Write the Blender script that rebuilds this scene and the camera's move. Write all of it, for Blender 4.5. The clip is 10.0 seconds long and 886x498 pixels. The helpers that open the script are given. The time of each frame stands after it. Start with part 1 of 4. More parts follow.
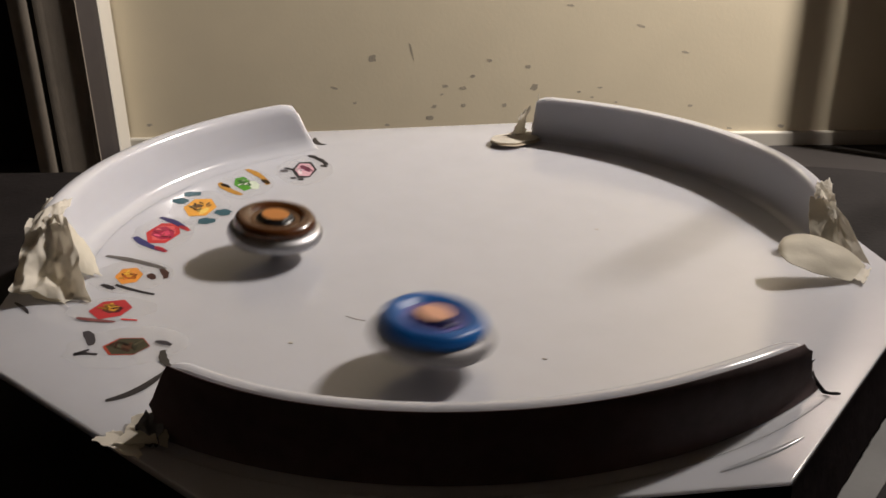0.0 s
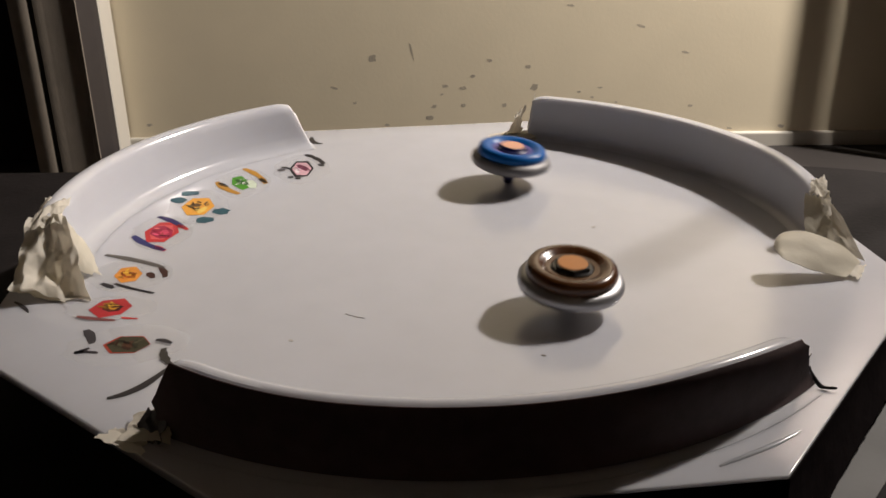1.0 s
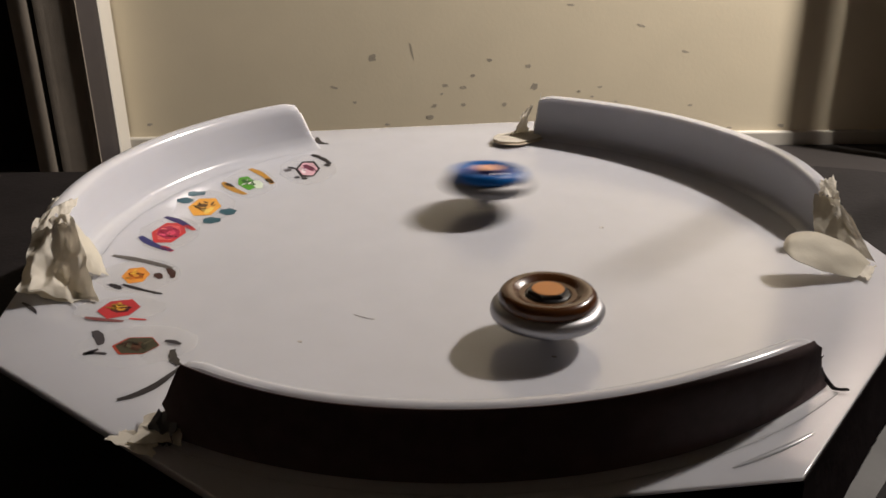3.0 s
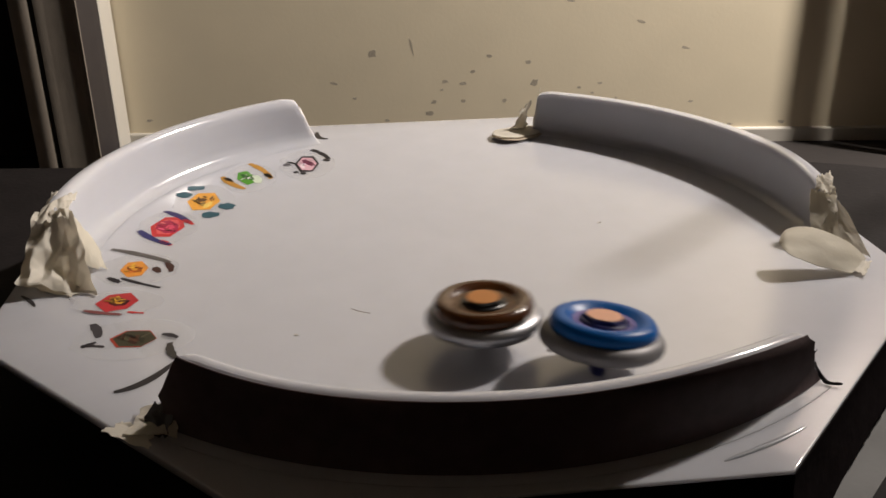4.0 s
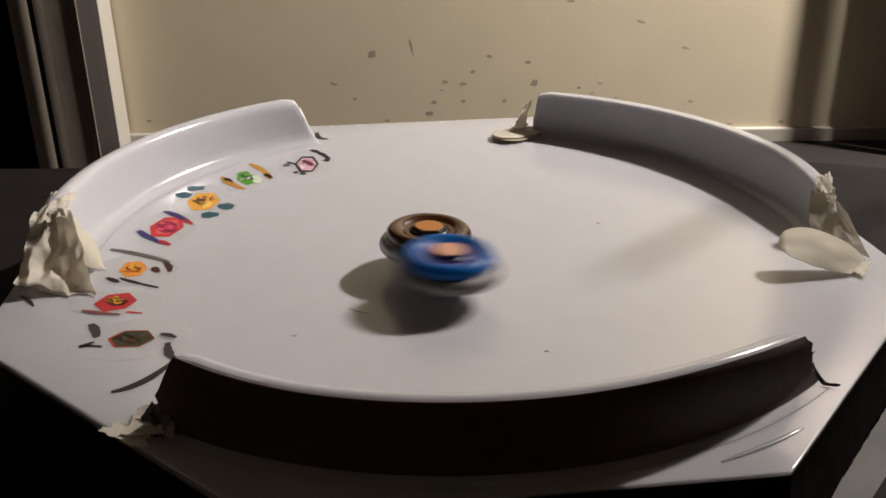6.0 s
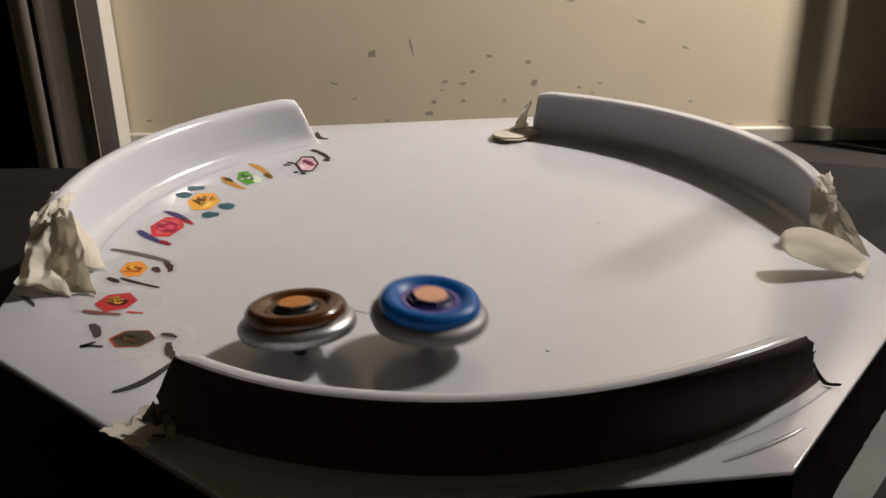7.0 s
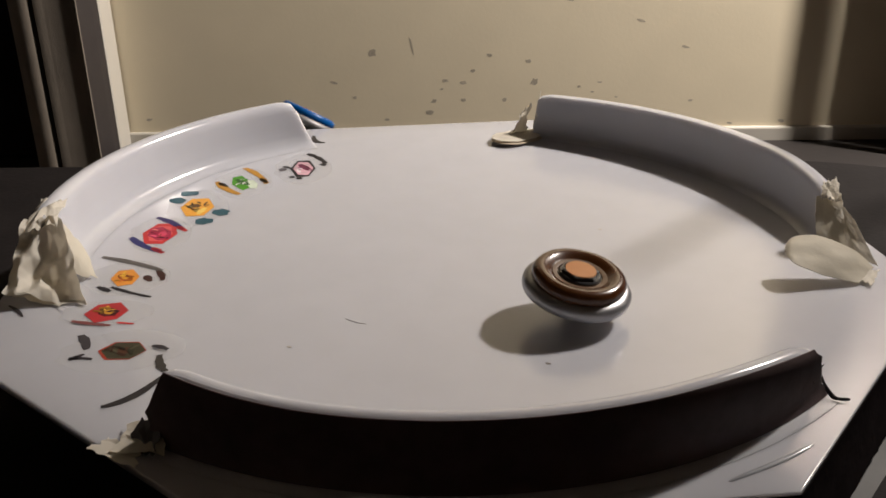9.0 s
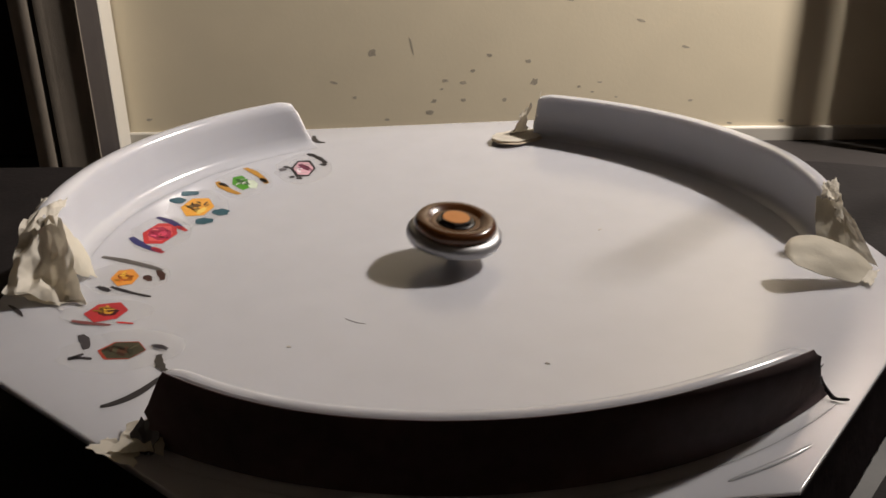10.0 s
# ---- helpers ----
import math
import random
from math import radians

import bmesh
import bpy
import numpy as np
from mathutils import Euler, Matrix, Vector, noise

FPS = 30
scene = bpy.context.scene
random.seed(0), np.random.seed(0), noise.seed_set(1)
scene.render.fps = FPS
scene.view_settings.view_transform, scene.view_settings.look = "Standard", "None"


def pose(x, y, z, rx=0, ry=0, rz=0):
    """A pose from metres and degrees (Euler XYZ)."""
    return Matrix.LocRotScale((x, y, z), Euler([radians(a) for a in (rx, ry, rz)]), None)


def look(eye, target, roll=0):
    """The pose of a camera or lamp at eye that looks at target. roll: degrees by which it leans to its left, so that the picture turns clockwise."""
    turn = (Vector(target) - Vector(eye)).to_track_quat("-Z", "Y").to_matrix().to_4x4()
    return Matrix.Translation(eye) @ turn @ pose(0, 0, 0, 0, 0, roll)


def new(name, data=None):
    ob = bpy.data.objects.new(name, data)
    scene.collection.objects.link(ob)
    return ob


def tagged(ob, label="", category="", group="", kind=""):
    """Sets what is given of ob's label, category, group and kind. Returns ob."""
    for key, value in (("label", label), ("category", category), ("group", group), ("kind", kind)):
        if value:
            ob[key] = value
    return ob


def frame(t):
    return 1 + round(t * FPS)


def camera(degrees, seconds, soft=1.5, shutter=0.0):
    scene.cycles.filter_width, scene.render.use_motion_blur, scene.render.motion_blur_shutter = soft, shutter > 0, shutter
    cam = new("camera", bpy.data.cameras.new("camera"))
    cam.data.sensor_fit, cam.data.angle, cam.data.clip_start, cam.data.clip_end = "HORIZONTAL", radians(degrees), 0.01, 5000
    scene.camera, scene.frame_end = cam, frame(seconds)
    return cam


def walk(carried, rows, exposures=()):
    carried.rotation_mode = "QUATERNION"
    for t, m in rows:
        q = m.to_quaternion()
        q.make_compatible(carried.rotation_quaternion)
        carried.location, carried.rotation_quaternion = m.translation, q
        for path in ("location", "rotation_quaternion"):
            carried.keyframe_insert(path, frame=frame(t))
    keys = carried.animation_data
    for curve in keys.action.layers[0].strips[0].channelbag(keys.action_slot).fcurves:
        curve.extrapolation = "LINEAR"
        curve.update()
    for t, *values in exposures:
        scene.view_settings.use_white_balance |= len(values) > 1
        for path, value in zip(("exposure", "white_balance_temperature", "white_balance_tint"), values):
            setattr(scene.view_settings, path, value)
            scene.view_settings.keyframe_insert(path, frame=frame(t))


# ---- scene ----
# A battle stadium on a low dark table: two spinning tops, a bare wall behind, one lamp from the side.
TABLE_GAP = 0.042      # the tray's floor above the table
EYE = (-0.0569, -0.4648, 0.2439)
ROLL = -0.6
cam = camera(51.42, 10.0, soft=1.6, shutter=0.4)
walk(cam, [
    (0, look(EYE, (-0.00293, -0.01111, 0.04086), ROLL)),
    (2, look(EYE, (-0.00293, -0.01111, 0.04086), ROLL)),
    (2.5, look(EYE, (-0.00291, -0.01093, 0.04128), ROLL)),
    (4, look(EYE, (-0.00304, -0.01207, 0.03870), ROLL)),
    (4.5, look(EYE, (-0.00302, -0.01187, 0.03915), ROLL)),
    (5, look(EYE, (-0.00300, -0.01168, 0.03957), ROLL)),
    (5.5, look(EYE, (-0.00302, -0.01187, 0.03915), ROLL)),
    (7, look(EYE, (-0.00304, -0.01207, 0.03870), ROLL)),
    (7.5, look(EYE, (-0.00304, -0.01207, 0.03870), ROLL)),
    (8, look(EYE, (-0.00307, -0.01226, 0.03828), ROLL)),
    (10, look(EYE, (-0.00307, -0.01226, 0.03828), ROLL)),
])

# ---- light ----
world = bpy.data.worlds.new("night_room")
scene.world = world
world.use_nodes = True
world.node_tree.nodes["Background"].inputs["Color"].default_value = (1.0, 0.86, 0.7, 1)
world.node_tree.nodes["Background"].inputs["Strength"].default_value = 0.006
scene.view_settings.exposure = 0.0

LAMP_AT = (1.20, 0.5625, 1.140)
LAMP_AIM = (0.02, 1.03, 0.05)
lamp_data = bpy.data.lights.new("reading_lamp_bulb", "SPOT")
lamp_data.energy = 193
lamp_data.color = (1.0, 0.903, 0.818)
lamp_data.shadow_soft_size = 0.030
lamp_data.spot_size = radians(112)
lamp_data.spot_blend = 0.80
lamp = new("reading_lamp_bulb", lamp_data)
lamp.matrix_world = look(LAMP_AT, LAMP_AIM)


# ---- materials ----
def material(name, color, rough=0.5, metal=0.0, vary=0.08, grain=60.0, bump=0.1, bump_scale=200.0, coat=0.0, alpha=1.0, spec=0.5, second=None):
    """A principled surface with colour variation at two scales and fine relief."""
    mat = bpy.data.materials.new(name)
    mat.use_nodes = True
    nt = mat.node_tree
    p = nt.nodes["Principled BSDF"]
    tc = nt.nodes.new("ShaderNodeTexCoord")
    big = nt.nodes.new("ShaderNodeTexNoise")
    big.inputs["Scale"].default_value = grain * 0.15
    big.inputs["Detail"].default_value = 5
    fine = nt.nodes.new("ShaderNodeTexNoise")
    fine.inputs["Scale"].default_value = grain
    fine.inputs["Detail"].default_value = 8
    add = nt.nodes.new("ShaderNodeMath")
    add.operation = "ADD"
    nt.links.new(tc.outputs["Object"], big.inputs["Vector"])
    nt.links.new(tc.outputs["Object"], fine.inputs["Vector"])
    nt.links.new(big.outputs["Fac"], add.inputs[0])
    nt.links.new(fine.outputs["Fac"], add.inputs[1])
    ramp = nt.nodes.new("ShaderNodeMapRange")
    ramp.inputs["From Min"].default_value = 0.6
    ramp.inputs["From Max"].default_value = 1.4
    nt.links.new(add.outputs[0], ramp.inputs["Value"])
    mix = nt.nodes.new("ShaderNodeMix")
    mix.data_type = "RGBA"
    other = second or tuple(c * (1 - vary) for c in color)
    mix.inputs["A"].default_value = (*other, 1)
    mix.inputs["B"].default_value = (*color, 1)
    nt.links.new(ramp.outputs["Result"], mix.inputs["Factor"])
    nt.links.new(mix.outputs["Result"], p.inputs["Base Color"])
    rr = nt.nodes.new("ShaderNodeMapRange")
    rr.inputs["From Min"].default_value = 0.3
    rr.inputs["From Max"].default_value = 0.7
    rr.inputs["To Min"].default_value = rough * 0.85
    rr.inputs["To Max"].default_value = min(1.0, rough * 1.2)
    nt.links.new(big.outputs["Fac"], rr.inputs["Value"])
    nt.links.new(rr.outputs["Result"], p.inputs["Roughness"])
    p.inputs["Metallic"].default_value = metal
    p.inputs["Specular IOR Level"].default_value = spec
    p.inputs["Coat Weight"].default_value = coat
    p.inputs["Coat Roughness"].default_value = 0.08
    if alpha < 1:
        p.inputs["Alpha"].default_value = alpha
    if bump:
        nz = nt.nodes.new("ShaderNodeTexNoise")
        nz.inputs["Scale"].default_value = bump_scale
        nz.inputs["Detail"].default_value = 4
        nt.links.new(tc.outputs["Object"], nz.inputs["Vector"])
        bp = nt.nodes.new("ShaderNodeBump")
        bp.inputs["Strength"].default_value = bump
        bp.inputs["Distance"].default_value = 0.001
        nt.links.new(nz.outputs["Fac"], bp.inputs["Height"])
        nt.links.new(bp.outputs["Normal"], p.inputs["Normal"])
    return mat


PLASTIC = material("white_plastic", (0.545, 0.552, 0.598), 0.16, vary=0.07, grain=45, bump=0.04, bump_scale=140, spec=0.5)
gloss = PLASTIC.node_tree.nodes["Principled BSDF"]
gloss.inputs["Subsurface Weight"].default_value = 0.9
gloss.inputs["Subsurface Radius"].default_value = (1.0, 0.95, 0.9)
gloss.inputs["Subsurface Scale"].default_value = 0.008
# dark colour that stands for shade on the front wall's unlit outer face
OUTER_SHADE = material("outer_face_shade", (0.125, 0.092, 0.094), 0.6, vary=0.4, grain=120, bump=0.2, bump_scale=300, spec=0.15)
MATTBLACK = material("matt_black_film_and_shade", (0.022, 0.018, 0.019), 0.9, vary=0.4, grain=90, bump=0.3, bump_scale=200, spec=0.0)
TAPE = material("masking_tape", (0.84, 0.805, 0.73), 0.7, vary=0.09, grain=60, bump=0.22, bump_scale=350)
BEIGETAPE = material("beige_tape", (0.74, 0.70, 0.60), 0.6, vary=0.12, grain=50, bump=0.15, bump_scale=300)


def let_light_through(mat, color, share):
    """Thin paper: a share of the light that meets it comes out on the other side."""
    nt = mat.node_tree
    through_light = nt.nodes.new("ShaderNodeBsdfTranslucent")
    through_light.inputs["Color"].default_value = (*color, 1)
    blend = nt.nodes.new("ShaderNodeMixShader")
    blend.inputs["Fac"].default_value = share
    nt.links.new(nt.nodes["Principled BSDF"].outputs[0], blend.inputs[1])
    nt.links.new(through_light.outputs[0], blend.inputs[2])
    nt.links.new(blend.outputs[0], nt.nodes["Material Output"].inputs["Surface"])


let_light_through(TAPE, (0.86, 0.82, 0.74), 0.48)
let_light_through(BEIGETAPE, (0.78, 0.73, 0.62), 0.35)
CARD = material("torn_card", (0.5, 0.42, 0.33), 0.8, vary=0.3, grain=150, bump=0.4, bump_scale=500)
WALLPAINT = material("cream_wall_paint", (0.875, 0.778, 0.585), 0.6, vary=0.08, grain=12, bump=0.12, bump_scale=160)
TRIMPAINT = material("white_trim_paint", (0.60, 0.57, 0.51), 0.4, vary=0.08, grain=20, bump=0.08, bump_scale=90)
# the casing return's shade is put into this colour, near-black under the lamp
RETURN_SHADE = material("mauve_grey_shade", (0.032, 0.026, 0.027), 0.6, vary=0.15, grain=30, bump=0.1)
CURTAIN = material("grey_brown_paint", (0.21, 0.18, 0.148), 0.85, vary=0.25, grain=40, bump=0.4, bump_scale=700)
TABLEMAT = material("dark_table_top", (0.017, 0.0145, 0.015), 0.7, vary=0.45, grain=40, bump=0.3, bump_scale=250, spec=0.08)
FLOORMAT = material("dark_floor_boards", (0.020, 0.016, 0.015), 0.6, vary=0.4, grain=20, bump=0.2, bump_scale=80)
DARKPAINT = material("plain_wall_paint", (0.72, 0.64, 0.56), 0.8, vary=0.1, grain=8, bump=0.1, bump_scale=80)
CEILMAT = material("ceiling_paint", (0.78, 0.74, 0.69), 0.8, vary=0.05, grain=6, bump=0.1, bump_scale=80)
SCUFF = material("grey_scuff", (0.66, 0.585, 0.47), 0.8, vary=0.5, grain=300, bump=0.2, bump_scale=700)
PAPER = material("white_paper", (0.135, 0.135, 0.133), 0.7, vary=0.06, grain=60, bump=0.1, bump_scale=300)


# ---- mesh helpers ----
def mesh_object(name, bm, mat, smooth=True):
    me = bpy.data.meshes.new(name)
    bmesh.ops.recalc_face_normals(bm, faces=bm.faces)
    bm.to_mesh(me)
    bm.free()
    me.materials.append(mat)
    for p in me.polygons:
        p.use_smooth = smooth
    if smooth:
        me.set_sharp_from_angle(angle=radians(38))
    return new(name, me)


def part(name, bm, mat, parent, label="", smooth=True):
    ob = mesh_object(name, bm, mat, smooth)
    ob.parent = parent
    return tagged(ob, label) if label else ob


def revolve(profile, n=64, wobble=None):
    """A closed solid of revolution from (radius, height) pairs, bottom to top."""
    bm = bmesh.new()
    rings = []
    for r, z in profile:
        if r < 1e-6:
            rings.append([bm.verts.new((0, 0, z))])
            continue
        ring = []
        for i in range(n):
            a = 2 * math.pi * i / n
            k = wobble(a, r, z) if wobble else 1.0
            ring.append(bm.verts.new((r * k * math.cos(a), r * k * math.sin(a), z)))
        rings.append(ring)
    for lo, hi in zip(rings, rings[1:]):
        for i in range(n):
            j = (i + 1) % n
            if len(lo) == 1 and len(hi) == 1:
                continue
            if len(lo) == 1:
                bm.faces.new((lo[0], hi[j], hi[i]))
            elif len(hi) == 1:
                bm.faces.new((lo[i], lo[j], hi[0]))
            else:
                bm.faces.new((lo[i], lo[j], hi[j], hi[i]))
    for end in (rings[0], rings[-1]):
        if len(end) > 1:
            bm.faces.new(end)
    return bm


def box(x0, x1, y0, y1, z0, z1, bevel=0.0, segs=2):
    bm = bmesh.new()
    bmesh.ops.create_cube(bm, size=1, matrix=Matrix.Translation(((x0 + x1) / 2, (y0 + y1) / 2, (z0 + z1) / 2)) @ Matrix.Diagonal((x1 - x0, y1 - y0, z1 - z0, 1)))
    if bevel:
        bmesh.ops.bevel(bm, geom=bm.edges[:], offset=bevel, segments=segs, affect="EDGES")
    return bm


def slab(points, z0, z1):
    """A flat plate with the outline points, from z0 to z1."""
    bm = bmesh.new()
    lo = [bm.verts.new((x, y, z0)) for x, y in points]
    hi = [bm.verts.new((x, y, z1)) for x, y in points]
    n = len(points)
    bm.faces.new(lo[::-1])
    bm.faces.new(hi)
    for i in range(n):
        j = (i + 1) % n
        bm.faces.new((lo[i], lo[j], hi[j], hi[i]))
    return bm


# ---- room: a frame turned to face the wall ----
ROOM = Matrix.Translation((EYE[0], EYE[1], 0)) @ pose(0, 0, 0, 0, 0, -6.78)
WALL_D, FLOOR_Z = 1.50, -0.2345


def room_piece(name, bm, mat, label, category, smooth=False):
    ob = mesh_object(name, bm, mat, smooth)
    ob.matrix_world = ROOM
    return tagged(ob, label, category, kind="structure")


wall_back = room_piece("wall_back", box(-2.6, 2.6, WALL_D, WALL_D + 0.1, FLOOR_Z, 2.3), WALLPAINT, "cream painted wall with grey scuffs and chips", "wall")
room_piece("wall_front", box(-2.6, 2.6, -3.1, -3.0, FLOOR_Z, 2.3), DARKPAINT, "plain beige wall behind the viewer", "wall")
room_piece("wall_left", box(-2.7, -2.6, -3.1, WALL_D + 0.1, FLOOR_Z, 2.3), DARKPAINT, "plain beige side wall in shade", "wall")
room_piece("wall_right", box(2.6, 2.7, -3.1, WALL_D + 0.1, FLOOR_Z, 2.3), DARKPAINT, "plain beige side wall near the lamp", "wall")
room_piece("floor", box(-2.7, 2.7, -3.1, WALL_D + 0.1, FLOOR_Z - 0.05, FLOOR_Z), FLOORMAT, "dark wooden floor in shade", "floor")
room_piece("ceiling", box(-2.7, 2.7, -3.1, WALL_D + 0.1, 2.3, 2.35), CEILMAT, "plain greyish ceiling", "ceiling")


def baseboard_mesh():
    bm = bmesh.new()
    prof = [(0, 0), (-0.006, 0), (-0.006, 0.0205), (-0.0052, 0.0225), (-0.003, 0.0237), (0, 0.0240)]
    ends = [[bm.verts.new((x, WALL_D + y, FLOOR_Z + z)) for y, z in prof] for x in (-0.528, 2.6)]
    for i in range(len(prof)):
        j = (i + 1) % len(prof)
        bm.faces.new((ends[0][i], ends[0][j], ends[1][j], ends[1][i]))
    bm.faces.new(ends[0])
    bm.faces.new(ends[1][::-1])
    return bm


room_piece("baseboard", baseboard_mesh(), TRIMPAINT, "low white baseboard with a rounded top edge", "baseboard")


def scuff(x, z, w, h, turn, seed):
    rng = random.Random(seed)
    pts = []
    n = 11
    for i in range(n):
        a = 2 * math.pi * i / n
        k = rng.uniform(0.55, 1.1)
        u, v = w / 2 * k * math.cos(a), h / 2 * k * math.sin(a)
        c, s = math.cos(radians(turn)), math.sin(radians(turn))
        pts.append((x + u * c - v * s, z + u * s + v * c))
    bm = slab(pts, 0, 0.00004)
    for v in bm.verts:
        v.co = Vector((v.co.x, WALL_D - v.co.z - 0.0001, v.co.y))
    ob = part("scuff", bm, SCUFF, wall_back, smooth=False)
    return ob


# scuffs and chips: across and height on the wall in metres, width and height in millimetres, turn
for k, (sx, sz, sw, sh, st) in enumerate((
        (-0.178, -0.129, 13, 5, -15), (-0.112, -0.081, 14, 15, 0), (-0.048, -0.069, 3, 36, 12), (0.006, -0.128, 13, 6, 5), (0.037, -0.131, 13, 7, -5),
        (0.052, -0.112, 9, 5, 20), (0.079, -0.086, 10, 6, -20), (0.143, -0.097, 13, 8, 0), (0.154, -0.131, 14, 13, 10), (-0.012, -0.162, 12, 7, 20),
        (0.037, -0.161, 9, 7, 0), (0.105, -0.161, 9, 7, 0), (-0.02, -0.181, 16, 9, -10), (0.228, -0.14, 9, 4, 0))):
    scuff(sx, sz, sw * 0.00105, sh * 0.00105, st, k)
for k, (sx, sz, sw, sh, st) in enumerate((
        (0.263, -0.133, 10, 4, 0), (0.251, -0.149, 7, 3, 0), (0.291, -0.158, 6, 3, 0), (0.399, -0.076, 14, 4, -15), (0.485, -0.205, 10, 4, 0),
        (0.572, -0.202, 13, 6, 0), (0.323, -0.033, 14, 5, -15), (-0.49, -0.189, 12, 5, 10), (-0.092, -0.193, 10, 4, 0), (-0.144, -0.155, 7, 5, 0),
        (0.416, -0.165, 10, 4, 0), (0.001, -0.142, 6, 4, 10), (0.208, 0.001, 12, 4, 0))):
    scuff(sx, sz, sw * 0.00105, sh * 0.00105, st, 50 + k)


def upright(profile, z0, z1):
    """A straight upright moulding from a closed outline of (x, depth) corners."""
    bm = bmesh.new()
    lo, hi = ([bm.verts.new((x, y, z)) for x, y in profile] for z in (z0, z1))
    bm.faces.new(lo)
    bm.faces.new(hi[::-1])
    for i in range(len(profile)):
        j = (i + 1) % len(profile)
        bm.faces.new((lo[i], hi[i], hi[j], lo[j]))
    return bm


def door_casing():
    """A deep casing: a bead, a wide cove, a groove and a flat on its front, a plain return, a white strip at the wall."""
    casing = tagged(new("door_casing"), "dark grey-brown door casing with vertical mouldings and a white edge", "door casing", kind="structure")
    casing.matrix_world = ROOM
    back = WALL_D - 0.004
    part("edge_strip", upright([(-0.5270, 1.446), (-0.5255, 1.449), (-0.5250, back), (-0.545, back), (-0.545, 1.446)], FLOOR_Z, 2.1), TRIMPAINT, casing, "white painted edge strip", smooth=False)
    part("return", upright([(-0.5285, 1.366), (-0.5280, 1.390), (-0.5272, 1.420), (-0.5278, 1.4455), (-0.560, 1.4455), (-0.560, 1.390), (-0.536, 1.366)], FLOOR_Z, 2.1), RETURN_SHADE, casing, "grey-mauve return of the casing, coloured dark for its shade", smooth=False)
    part("bead", upright([(-0.5285, 1.3655), (-0.5285, 1.361), (-0.5300, 1.3615), (-0.5330, 1.3612), (-0.5350, 1.3622), (-0.5350, 1.3655)], FLOOR_Z, 2.1), CURTAIN, casing)
    cove = [(-0.5352, 1.362), (-0.5375, 1.3627), (-0.5415, 1.3631), (-0.5470, 1.3634), (-0.5530, 1.3635), (-0.5595, 1.3633), (-0.5655, 1.3629), (-0.5705, 1.3623), (-0.5740, 1.3617), (-0.5770, 1.3615), (-0.5820, 1.3595), (-0.5895, 1.3600)]
    part("cove", upright(cove + [(-0.5895, 1.395), (-0.5352, 1.395)], FLOOR_Z, 2.1), CURTAIN, casing)
    part("flat", upright([(-0.5975, 1.380), (-0.5975, 1.3610), (-0.6000, 1.3585), (-0.6080, 1.3575), (-0.6170, 1.3590), (-0.6250, 1.3630), (-0.6305, 1.3700), (-0.6320, 1.380)], FLOOR_Z, 2.1), CURTAIN, casing)
    part("backing", upright([(-0.560, 1.3955), (-0.560, back), (-0.634, back), (-0.634, 1.3805), (-0.5900, 1.3805), (-0.5900, 1.3955)], FLOOR_Z, 2.1), CURTAIN, casing, smooth=False)
    # near-black panel added in place of the deep shade left of the casing
    part("shade_panel", box(-1.45, -0.6345, 1.440, 1.480, FLOOR_Z + 0.004, 2.08, 0.003), MATTBLACK, casing, "near-black panel added for the shade beside the casing")
    return casing


door_casing()

# ---- tall boards beside the wall, out of view, added so that their edge shades the wall ----
UNSEEN_WOOD = material("dark_brown_wood", (0.09, 0.055, 0.035), 0.5, vary=0.35, grain=25, bump=0.15, bump_scale=120)
unseen_boards = tagged(new("unseen_boards"), "unseen dark wooden boards added to shade the cream wall", "cupboard")
unseen_boards.matrix_world = ROOM
part("body", box(0.768, 1.080, 1.410, WALL_D - 0.004, FLOOR_Z, 1.70, 0.003), UNSEEN_WOOD, unseen_boards)
# the gap beside this added board lets a thin band of light through
part("blocker_board", box(0.7190, 0.7490, 1.410, 1.424, FLOOR_Z, 1.70, 0.002), UNSEEN_WOOD, unseen_boards)
for cz in (FLOOR_Z, 1.66):
    part("cleat", box(0.7495, 0.7675, 1.412, 1.422, cz, cz + 0.04), UNSEEN_WOOD, unseen_boards, smooth=False)

# ---- low table ----
low_table = tagged(new("low_table"), "low near-black table with a rounded top edge", "table")
low_table.matrix_world = ROOM @ pose(0, 0, 0)
def tabletop_mesh():
    """The top's outline with two rounded far corners, and a rounded edge all round."""
    x0, x1, y0, y1, r0, r1 = -0.95, 0.50, -0.25, 0.710, 0.06, 0.25
    line = [(x0, y0), (x1, y0)]
    line += [(x1 - r1 + r1 * math.cos(radians(a)), y1 - r1 + r1 * math.sin(radians(a))) for a in range(0, 91, 6)]
    line += [(x0 + r0 + r0 * math.cos(radians(a)), y1 - r0 + r0 * math.sin(radians(a))) for a in range(90, 181, 10)]
    bm = slab(line, -0.03, 0.0)
    rim = [e for e in bm.edges if abs(e.verts[0].co.z - e.verts[1].co.z) < 1e-6]
    bmesh.ops.bevel(bm, geom=rim, offset=0.006, segments=3, affect="EDGES")
    return bm


part("tabletop", tabletop_mesh(), TABLEMAT, low_table)
for lx, ly in ((-0.9, -0.2), (0.45, -0.2), (-0.9, 0.65), (0.34, 0.55)):
    part("leg", box(lx - 0.025, lx + 0.025, ly - 0.025, ly + 0.025, FLOOR_Z, -0.03, 0.004), TABLEMAT, low_table)

# ---- the stadium ----
RIM_R, WALL_H, APOTHEM, HALF_SPAN = 0.206, 0.0300, 0.2222, 34.2
stadium = tagged(new("battle_stadium"), "white plastic octagonal battle stadium with stickers and torn masking tape", "toy stadium")
stadium.location = (0, 0, TABLE_GAP)


def dish(r):
    return -0.004 * max(0.0, 1 - (r / 0.185) ** 2)


